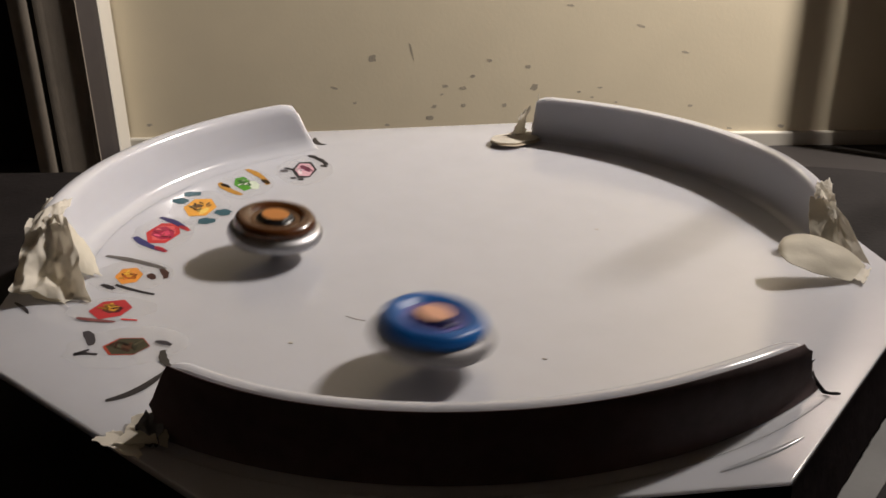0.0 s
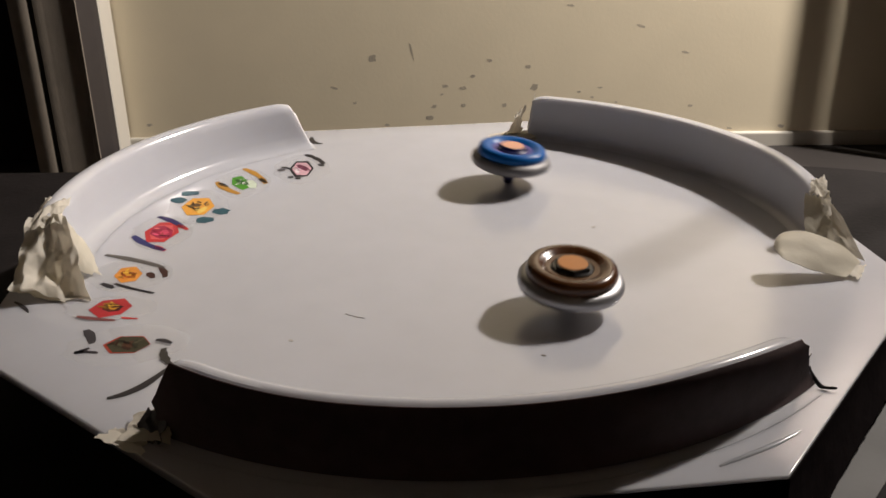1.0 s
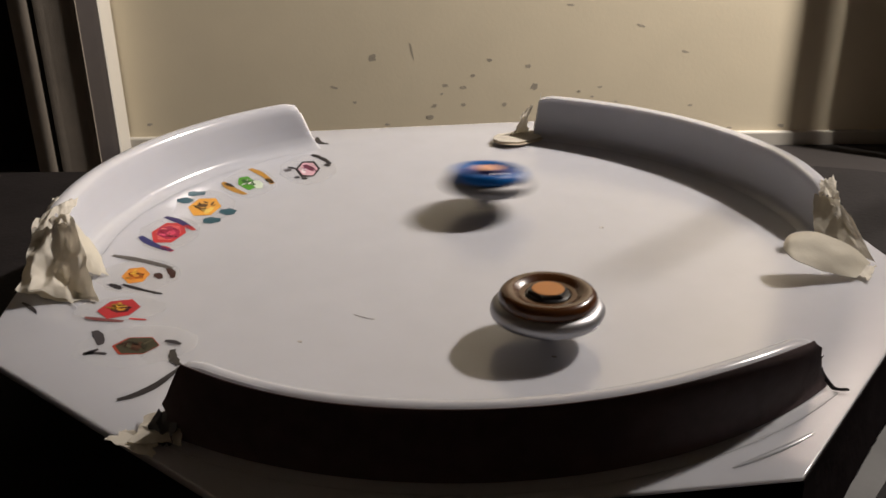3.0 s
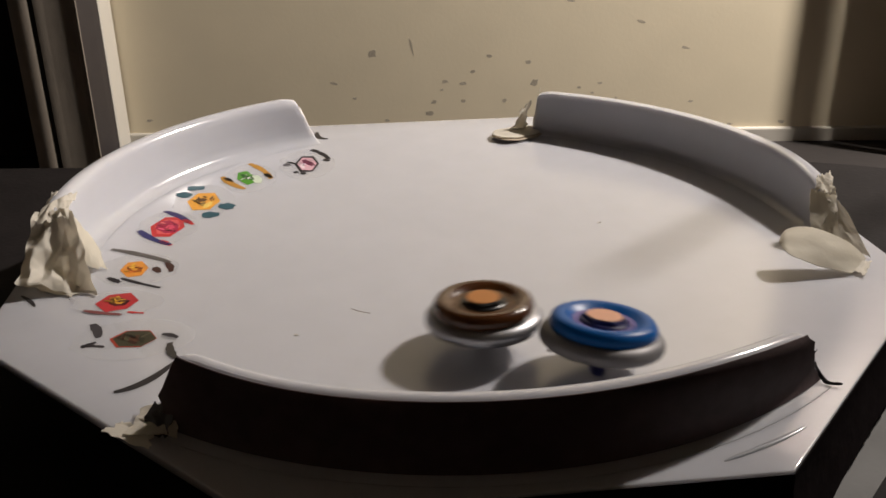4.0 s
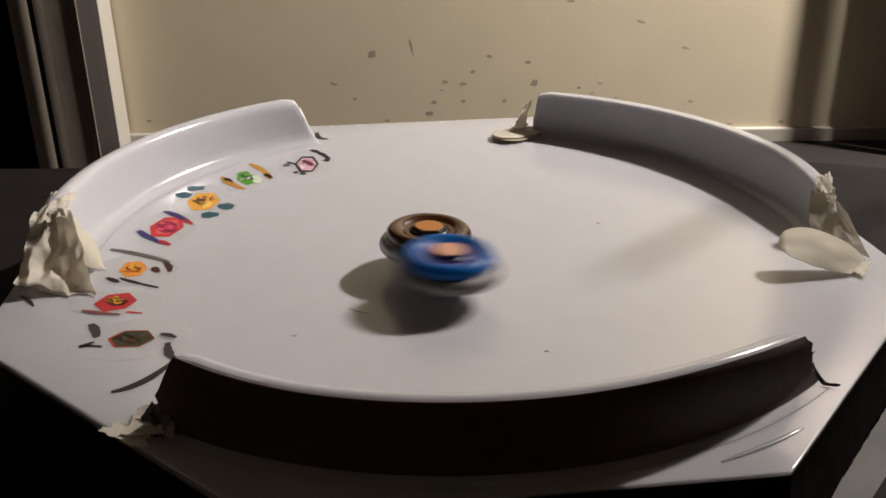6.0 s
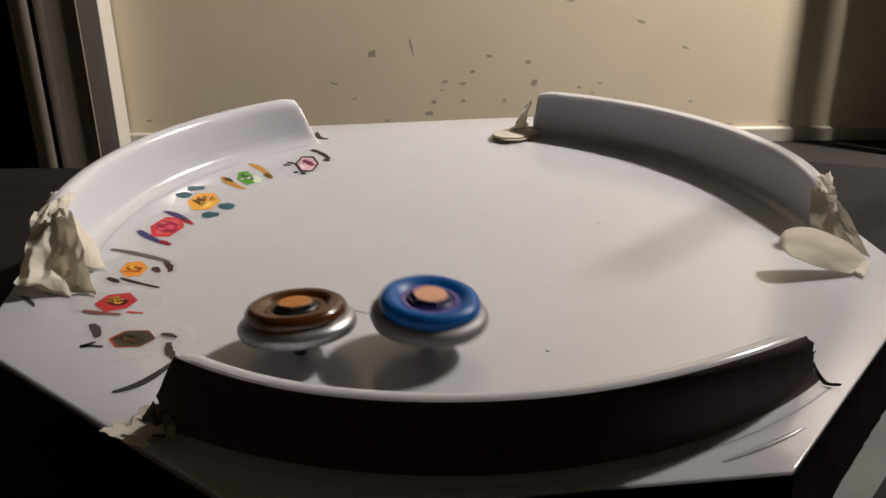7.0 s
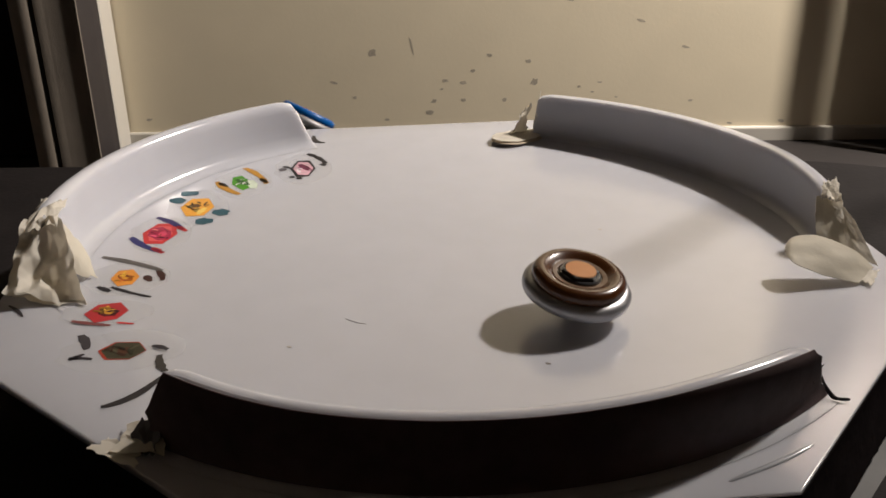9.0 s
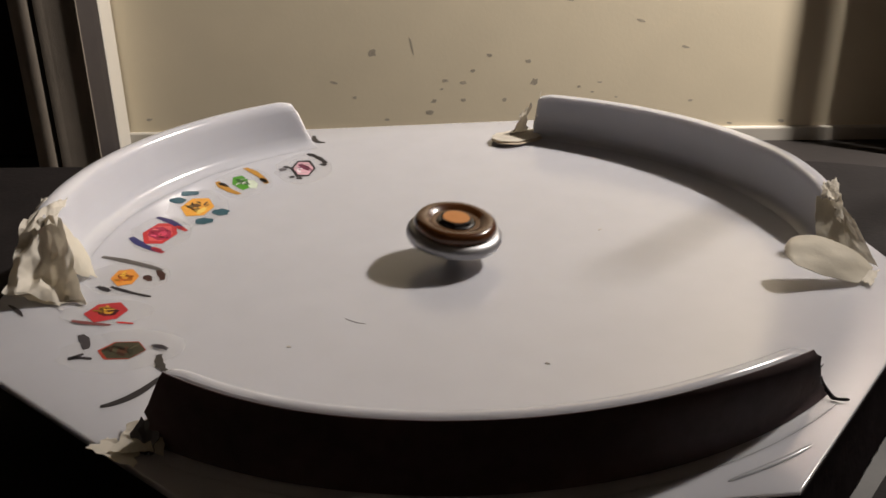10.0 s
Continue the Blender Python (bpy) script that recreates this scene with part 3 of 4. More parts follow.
def crumpled(name, corners, amp, seed, mat, label, n=30, jag=0.12, bulge=0.0, thick=0.0003, folds=(4, 4)):
    """A creased, torn piece of tape stretched between four corners (near-left, near-right, far-left, far-right)."""
    p00, p10, p01, p11 = (Vector(c) for c in corners)
    bm = bmesh.new()
    side = (p10 - p00).cross(p01 - p00).normalized()
    off = Vector((seed * 7.31, seed * 3.17, seed * 1.93))
    rows_hi, rows_lo = [], []
    for i in range(n + 1):
        hi, lo = [], []
        for j in range(n + 1):
            u, v = i / n, j / n
            eu = jag * noise.noise(Vector((v * 5, seed, 0.3))) * (1 if u > 0.5 else -1) * (abs(u - 0.5) * 2) ** 3
            ev = jag * noise.noise(Vector((u * 6, seed, 4.7))) * (1 if v > 0.5 else -1) * (abs(v - 0.5) * 2) ** 3
            uu, vv = u + eu, v + ev
            p = p00 * (1 - uu) * (1 - vv) + p10 * uu * (1 - vv) + p01 * (1 - uu) * vv + p11 * uu * vv
            q = Vector((uu * 1.9, vv * 2.6, 0)) + off
            fu = u * folds[0] + 0.55 * noise.noise(Vector((v * 2.5, seed * 1.7, 0.1))) + 1
            fv = v * folds[1] + 0.55 * noise.noise(Vector((u * 2.5, seed * 2.3, 5.1))) + 1
            crease = fold_height(fu, fv, seed) + 0.10 * noise.noise(q * 5)
            p = p + side * (amp * crease + bulge * math.sin(math.pi * u) * math.sin(math.pi * v))
            p.z = max(p.z, 0.0008)
            hi.append(bm.verts.new(p))
            lo.append(bm.verts.new(p - side * thick))
        rows_hi.append(hi)
        rows_lo.append(lo)
    for i in range(n):
        for j in range(n):
            bm.faces.new((rows_hi[i][j], rows_hi[i + 1][j], rows_hi[i + 1][j + 1], rows_hi[i][j + 1]))
            bm.faces.new((rows_lo[i][j], rows_lo[i][j + 1], rows_lo[i + 1][j + 1], rows_lo[i + 1][j]))
    for k in range(n):
        for a, b in (((k, 0), (k + 1, 0)), ((k + 1, n), (k, n)), ((0, k + 1), (0, k)), ((n, k), (n, k + 1))):
            bm.faces.new((rows_hi[b[0]][b[1]], rows_hi[a[0]][a[1]], rows_lo[a[0]][a[1]], rows_lo[b[0]][b[1]]))
    return part(name, bm, mat, stadium, label)


def rounded_flap(a, b, width, label, mat=TAPE, base=0.0042, arch=0.0040):
    """A loose end of tape, rounded at one end, lying over the tray."""
    a, b = Vector((*a, 0)), Vector((*b, 0))
    along = (b - a).normalized()
    across = Vector((along.y, -along.x, 0))

    def at(u, v):
        half = 0.5 * width * min(1.0, math.sqrt(max(0.02, 1 - (1 - min(1.0, u / 0.38)) ** 2))) * (1 - 0.5 * (max(0.0, u - 0.6) / 0.4) ** 2)
        p = a + (b - a) * u + across * (half * v + 0.0008 * noise.noise(Vector((u * 7, v * 2, 3))))
        p.z = base + arch * (1 - v * v) * (0.5 + 0.5 * u) + 0.0012 * (1 - u) + 0.0005 * noise.noise(Vector((u * 5, v * 3, 9)))
        return p
    return thin_sheet("tape_flap", at, mat, label)


def thin_sheet(name, at, mat, label, n=26, m=14, thick=0.0003):
    """A thin sheet over at(u, v), u from 0 to 1 and v from -1 to 1, closed all round."""
    bm = bmesh.new()
    hi = [[bm.verts.new(at(i / n, 2 * j / m - 1)) for j in range(m + 1)] for i in range(n + 1)]
    lo = [[bm.verts.new(v.co - Vector((0, 0, thick))) for v in row] for row in hi]
    for i in range(n):
        for j in range(m):
            bm.faces.new((hi[i][j], hi[i + 1][j], hi[i + 1][j + 1], hi[i][j + 1]))
            bm.faces.new((lo[i][j], lo[i][j + 1], lo[i + 1][j + 1], lo[i + 1][j]))
    ring = [(0, j) for j in range(m)] + [(i, m) for i in range(n)] + [(n, j) for j in range(m, 0, -1)] + [(i, 0) for i in range(n, 0, -1)]
    for (i0, j0), (i1, j1) in zip(ring, ring[1:] + ring[:1]):
        bm.faces.new((hi[i0][j0], hi[i1][j1], lo[i1][j1], lo[i0][j0]))
    return part(name, bm, mat, stadium, label)


def along_line(points, u):
    """The place a share u of the way along a smooth line through the points."""
    k = u * (len(points) - 1)
    i = min(int(k), len(points) - 2)
    f = k - i
    p = [Vector(points[min(max(q, 0), len(points) - 1)]) for q in (i - 1, i, i + 1, i + 2)]
    return 0.5 * (2 * p[1] + (p[2] - p[0]) * f + (2 * p[0] - 5 * p[1] + 4 * p[2] - p[3]) * f * f + (3 * p[1] - p[0] - 3 * p[2] + p[3]) * f ** 3)


def tongue(name, near, far, belly, label, mat=TAPE):
    """A tongue of tape between a near and a far edge line, bellied towards the viewer."""
    def at(u, v):
        a, b = along_line(near, u), along_line(far, u)
        p = a.lerp(b, (v + 1) / 2)
        swell = (1 - v * v) * math.sin(math.pi * (0.1 + 0.8 * u))
        return p + Vector((-0.4, -0.8, 0.5)) * belly * swell + Vector((0, 0, 0.0006 * noise.noise(Vector((u * 5, v * 1.5, 2)))))
    return thin_sheet(name, at, mat, label)


def on_rim(angle, dr=0.0, z=0.031):
    a = radians(angle)
    return ((RIM_R + dr) * math.cos(a), (RIM_R + dr) * math.sin(a), z)


part("ridge", ridge_mesh(((0.0700, -0.2140), (0.0850, -0.2085), (0.0966, -0.2037), (0.1080, -0.1980)), 0.0007), PLASTIC, stadium)
# tape over the end of the wall on the sticker side
crumpled("tape_patch", ((-0.2120, -0.0150, 0.0325), (-0.1945, -0.0155, 0.0310), (-0.2175, -0.0475, 0.0075), (-0.1790, -0.0520, 0.001)), 0.0045, 1, TAPE, "crumpled cream masking tape", n=44, bulge=0.0030, jag=0.06, folds=(7, 6))
crumpled("tape_patch", (on_rim(176.5, 0.006, 0.0325), on_rim(176.5, -0.0075, 0.0315), on_rim(186.0, 0.005, 0.0295), on_rim(185.5, -0.008, 0.0290)), 0.0026, 2, TAPE, "creased tape folded over the rim", bulge=-0.003, jag=0.10, folds=(4, 5))
crumpled("tape_patch", ((-0.2150, -0.0198, 0.006), (-0.1886, -0.0270, 0.006), (-0.2215, -0.0340, 0.0008), (-0.1870, -0.0560, 0.0008)), 0.0018, 6, TAPE, "flattened tape on the tray's edge", n=36, jag=0.16, folds=(6, 4))
crumpled("tape_patch", ((-0.1975, -0.0060, 0.0255), (-0.1925, 0.0000, 0.0120), (-0.1900, -0.0240, 0.004), (-0.1790, -0.0220, 0.0006)), 0.0014, 9, BEIGETAPE, "smooth beige tape strip on the wall's inner face", n=24, jag=0.10, folds=(2, 3))
# tape over the end of the opposite wall
crumpled("tape_patch", ((0.1936, -0.0240, 0.0250), (0.2063, -0.0275, 0.0220), (0.1888, -0.0391, 0.0050), (0.2057, -0.0497, 0.0030)), 0.0009, 3, BEIGETAPE, "beige tape round the wall's end", bulge=0.001, jag=0.05, folds=(3, 3))
crumpled("tape_patch", ((0.1934, -0.0280, 0.0245), (0.2023, -0.0310, 0.0235), (0.1985, -0.0180, 0.0285), (0.2090, -0.0150, 0.0285)), 0.0030, 4, TAPE, "creased tape folded over the rim", folds=(4, 3), jag=0.20)
crumpled("tape_patch", ((0.2010, -0.0258, 0.0250), (0.2085, -0.0222, 0.0250), (0.2017, -0.0345, 0.0155), (0.2060, -0.0370, 0.0155)), 0.0020, 17, TAPE, "torn tape edge on the wall's end", n=20, folds=(2, 4), jag=0.30)
crumpled("tape_patch", ((0.2060, -0.0259, 0.0215), (0.2085, -0.0371, 0.0170), (0.2000, -0.0510, 0.0035), (0.2100, -0.0640, 0.0010)), 0.0008, 7, TAPE, "tape stretched down the wall's end", folds=(2, 4), jag=0.06)
crumpled("tape_patch", ((0.1911, -0.0748, 0.0010), (0.1954, -0.0833, 0.0010), (0.1990, -0.0690, 0.0040), (0.2076, -0.0690, 0.0012)), 0.0008, 20, TAPE, "white tape end stuck to the tray", n=16, folds=(3, 2), jag=0.14)
tongue("tape_flap", ((0.1587, -0.0638, 0.0130), (0.1590, -0.0735, 0.0115), (0.1674, -0.0773, 0.0080), (0.1787, -0.0793, 0.0045), (0.1905, -0.0800, 0.0015)),
       ((0.1600, -0.0610, 0.0140), (0.1660, -0.0560, 0.0168), (0.1780, -0.0570, 0.0175), (0.1930, -0.0640, 0.0130), (0.2053, -0.0670, 0.0030)), 0.0010, "loose rounded tape flap curling up over the tray", BEIGETAPE)
# torn tape at the back opening
rounded_flap((0.0530, 0.1640), (0.0880, 0.1830), 0.0260, "torn brown card tongue lying by the opening", CARD, 0.0008, 0.0012)
rounded_flap((0.0530, 0.1655), (0.0880, 0.1850), 0.0240, "torn white tape tongue curling up", TAPE, 0.0022, 0.0012)
crumpled("torn_strip_and_hole", ((0.0660, 0.177, 0.003), (0.0790, 0.183, 0.003), (0.0755, 0.184, 0.0175), (0.0835, 0.188, 0.0225)), 0.0010, 12, TAPE, "torn tape strip standing up", jag=0.40)
crumpled("torn_strip_and_hole", (on_rim(65.2, -0.006, 0.008), on_rim(65.2, 0.004, 0.008), on_rim(64.2, -0.004, 0.0285), on_rim(64.4, 0.003, 0.029)), 0.0006, 13, TAPE, "ragged torn wall end", jag=0.3)
# torn tape at the near ends of the front wall
crumpled("tape_patch", ((-0.143, -0.172, 0.001), (-0.124, -0.176, 0.002), (-0.139, -0.156, 0.002), (-0.122, -0.163, 0.010)), 0.0006, 10, TAPE, "crumpled tape at the tray's edge", jag=0.12)
crumpled("tape_patch", ((-0.152, -0.168, -0.001), (-0.134, -0.181, -0.002), (-0.146, -0.162, 0.001), (-0.132, -0.171, 0.002)), 0.0005, 14, TAPE, "torn tape over the tray's edge", jag=0.12)
crumpled("torn_strip_and_hole", (on_rim(303.4, -0.005, 0.007), on_rim(304.2, 0.005, 0.007), on_rim(303.4, -0.002, 0.017), on_rim(303.6, 0.003, 0.017)), 0.0006, 15, INK_AND_HOLE, "ragged torn wall end", jag=0.3)
tongue("torn_strip_and_hole", ((0.1262, -0.1660, 0.0070), (0.1270, -0.1695, 0.0030), (0.1290, -0.1728, 0.0010), (0.1345, -0.1748, 0.0014)),
       ((0.1270, -0.1656, 0.0072), (0.1282, -0.1688, 0.0042), (0.1302, -0.1718, 0.0020), (0.1348, -0.1744, 0.0017)), 0.0002, "torn dark film curling out at the wall's foot", INK_AND_HOLE)
tongue("torn_strip_and_hole", ((0.1258, -0.1648, 0.0100), (0.1268, -0.1643, 0.0102), (0.1280, -0.1636, 0.0112)), ((0.1258, -0.1644, 0.0112), (0.1268, -0.1640, 0.0110), (0.1281, -0.1635, 0.0114)), 0.0001, "small dark torn sliver", INK_AND_HOLE)

# dark piece put in for the shaded hole at the wall's broken end
crumpled("torn_strip_and_hole", ((-0.1375, -0.1700, 0.001), (-0.1270, -0.1760, 0.001), (-0.1345, -0.1600, 0.006), (-0.1250, -0.1660, 0.010)), 0.0006, 18, INK_AND_HOLE, "black piece for the dark hole at the wall's end", jag=0.15)

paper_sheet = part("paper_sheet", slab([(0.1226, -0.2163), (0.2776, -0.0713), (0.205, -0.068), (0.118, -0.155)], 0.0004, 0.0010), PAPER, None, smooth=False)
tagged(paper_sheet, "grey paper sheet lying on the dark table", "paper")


# ---- spinning tops ----
SILVER = material("brushed_silver_metal", (0.36, 0.36, 0.375), 0.42, metal=1.0, vary=0.12, grain=200, bump=0.1, bump_scale=500)
BLACKP = material("black_plastic", (0.012, 0.012, 0.014), 0.35, vary=0.3, grain=200, bump=0.05)
BROWNP = material("clear_brown_plastic", (0.080, 0.025, 0.005), 0.24, vary=0.45, grain=120, bump=0.03, coat=0.25, spec=0.4)
BLUEP = material("clear_blue_plastic", (0.002, 0.098, 0.36), 0.35, vary=0.3, grain=120, bump=0.03, spec=0.2)
DULLMETAL = material("blurred_grey_metal", (0.19, 0.185, 0.19), 0.55, metal=0.5, vary=0.1, grain=200, bump=0.05)
VIOLET = material("violet_plastic", (0.10, 0.07, 0.30), 0.4, vary=0.3, grain=150, bump=0.05)
AMBER = material("amber_plastic", (0.10, 0.042, 0.011), 0.4, vary=0.3, grain=150, bump=0.05)
NAVYP = material("navy_plastic", (0.012, 0.014, 0.09), 0.35, vary=0.3, grain=150, bump=0.05)
ORANGE = material("orange_face", (0.46, 0.175, 0.035), 0.5, vary=0.12, grain=300, bump=0.1)
PEACH = material("peach_face", (0.66, 0.34, 0.22), 0.5, vary=0.12, grain=300, bump=0.1)


def spinning_top(name, label, clear, tip_mat, bolt_mat, face_mat, metal, ring_mat, size, lift):
    """Tip at the origin; tip, track, metal wheel, clear wheel, bolt and its face."""
    mm = 0.001 * size
    top = tagged(new(name), label, "spinning top", group="battling tops")
    k = (7.0 * mm + lift) / (7.0 * mm)
    part("tip", revolve([(0, 0), (2.0 * mm, 0.1 * mm), (2.7 * mm, 0.9 * mm * k), (3.2 * mm, 2.4 * mm * k), (4.2 * mm, 3.6 * mm * k), (5.6 * mm, 4.6 * mm * k), (6.2 * mm, 5.4 * mm * k), (6.0 * mm, 6.2 * mm * k), (0, 6.2 * mm * k)], 36), tip_mat, top)
    part("track", revolve([(0, 6.0 * mm * k), (4.8 * mm, 6.0 * mm * k), (4.8 * mm, 7.8 * mm * k), (6.4 * mm, 9.2 * mm * k), (0, 9.2 * mm * k)], 36), tip_mat, top)

    def notch(a, r, z):
        return 1 - 0.012 * max(0.0, math.sin(3 * a)) ** 6 if r > 20 * mm else 1.0
    part("metal_wheel", revolve([(0, 8.8 * mm), (9 * mm, 8.90 * mm), (16 * mm, 9.30 * mm), (20.6 * mm, 10.10 * mm), (22.7 * mm, 11.30 * mm), (23.3 * mm, 12.90 * mm), (23.1 * mm, 14.60 * mm),
                                 (22.0 * mm, 16.10 * mm), (20.8 * mm, 16.80 * mm), (20.2 * mm, 17.00 * mm), (18.6 * mm, 17.20 * mm), (0, 17.20 * mm)], 96, notch), metal, top)

    def lobes(a, r, z):
        return 1 - 0.012 * (0.5 + 0.5 * math.sin(6 * a)) if r > 13 * mm else 1.0
    part("clear_wheel", revolve([(0, 16.60 * mm), (19.4 * mm, 16.60 * mm), (20.0 * mm, 17.60 * mm), (20.1 * mm, 18.80 * mm), (19.7 * mm, 20.20 * mm), (18.8 * mm, 21.40 * mm), (17.4 * mm, 22.10 * mm), (15.8 * mm, 22.20 * mm), (14.2 * mm, 21.70 * mm),
                                 (12.6 * mm, 20.60 * mm), (11.2 * mm, 19.80 * mm), (10.0 * mm, 19.50 * mm), (0, 19.50 * mm)], 96, lobes), clear, top)
    part("inner_ring", revolve([(9.4 * mm, 19.4 * mm), (11.8 * mm, 19.8 * mm), (11.6 * mm, 20.35 * mm), (10.6 * mm, 20.3 * mm), (9.6 * mm, 20.1 * mm), (9.4 * mm, 19.4 * mm)], 48), ring_mat, top)
    part("bolt_collar", revolve([(0, 19.4 * mm), (9.0 * mm, 19.4 * mm), (9.0 * mm, 20.4 * mm), (8.4 * mm, 20.9 * mm), (0, 20.9 * mm)], 40), bolt_mat, top)
    bolt_part = part("bolt", revolve([(0, 20.8 * mm), (8.2 * mm, 20.8 * mm), (8.2 * mm, 21.7 * mm), (7.6 * mm, 22.3 * mm), (0, 22.3 * mm)], 6), bolt_mat, top, smooth=False)
    part("face", revolve([(0, 22.25 * mm), (6.7 * mm, 22.25 * mm), (6.5 * mm, 22.55 * mm), (0, 22.6 * mm)], 18), face_mat, bolt_part, "orange sticker on the bolt", smooth=False)
    for ob in top.children:
        if ob.name.split(".")[0] not in ("tip", "track"):
            ob.location.z = lift
    return top


brown_top = spinning_top("spinning_top", "spinning top with clear brown wheel, silver metal ring and orange bolt", BROWNP, BLACKP, BLACKP, ORANGE, SILVER, AMBER, 1.09, -0.0004)
blue_top = spinning_top("spinning_top", "fast spinning top with clear blue wheel, silver ring and peach bolt", BLUEP, NAVYP, NAVYP, PEACH, DULLMETAL, VIOLET, 1.10, 0.0012)
VIEW_TURN = -6.78


def top_pose(x, y, z, right, near, spin):
    """The tip's place; leans in degrees to the viewer's right and towards the viewer; the spin."""
    turn = pose(0, 0, 0, 0, 0, VIEW_TURN).to_3x3()
    axis = turn @ Vector((math.tan(radians(right)), -math.tan(radians(near)), 1.0))
    tilt = Vector((0, 0, 1)).rotation_difference(axis.normalized()).to_matrix().to_4x4()
    return Matrix.Translation((x, y - 0.0010, z + 0.0003)) @ tilt @ pose(0, 0, 0, 0, 0, spin)



# ---- reading lamp out of view: its arm casts the soft streak on the tray ----
LAMPMETAL = material("dark_lamp_metal", (0.05, 0.05, 0.05), 0.4, metal=0.6, vary=0.2, grain=60, bump=0.05)


def rod(a, b, radius, sides=14):
    a, b = Vector(a), Vector(b)
    bm = bmesh.new()
    bmesh.ops.create_cone(bm, cap_ends=True, segments=sides, radius1=radius, radius2=radius, depth=(b - a).length)
    m = Matrix.Translation((a + b) / 2) @ (b - a).to_track_quat("Z", "Y").to_matrix().to_4x4()
    bmesh.ops.transform(bm, matrix=m, verts=bm.verts)
    return bm


reading_lamp = tagged(new("reading_lamp"), "dark metal reading lamp standing beside the table", "lamp")
POLE = (1.52, 0.70)
part("base", revolve([(0, 0), (0.11, 0), (0.11, 0.012), (0.10, 0.018), (0, 0.02)], 40), LAMPMETAL, reading_lamp).location = (*POLE, FLOOR_Z)
part("pole", rod((*POLE, FLOOR_Z + 0.02), (*POLE, 1.25), 0.009), LAMPMETAL, reading_lamp)
part("arm", rod((*POLE, 1.24), (LAMP_AT[0] + 0.06, LAMP_AT[1] + 0.02, LAMP_AT[2] + 0.075), 0.007), LAMPMETAL, reading_lamp)
near_end = Vector((0.084, -0.053, 0.042)).lerp(Vector(LAMP_AT), 0.38)
far_end = Vector((0.205, 0.037, 0.042)).lerp(Vector(LAMP_AT), 0.38)
part("clip_arm", rod(near_end, far_end, 0.0032), LAMPMETAL, reading_lamp)
part("clip_arm", rod(far_end, (*POLE, 0.62), 0.0032), LAMPMETAL, reading_lamp)
shade = part("shade", revolve([(0.012, 0.05), (0.03, 0.05), (0.045, 0.03), (0.075, -0.004), (0.073, -0.004), (0.043, 0.028), (0.028, 0.047), (0.012, 0.047)], 40), LAMPMETAL, reading_lamp)
shade.matrix_world = look(LAMP_AT, LAMP_AIM)


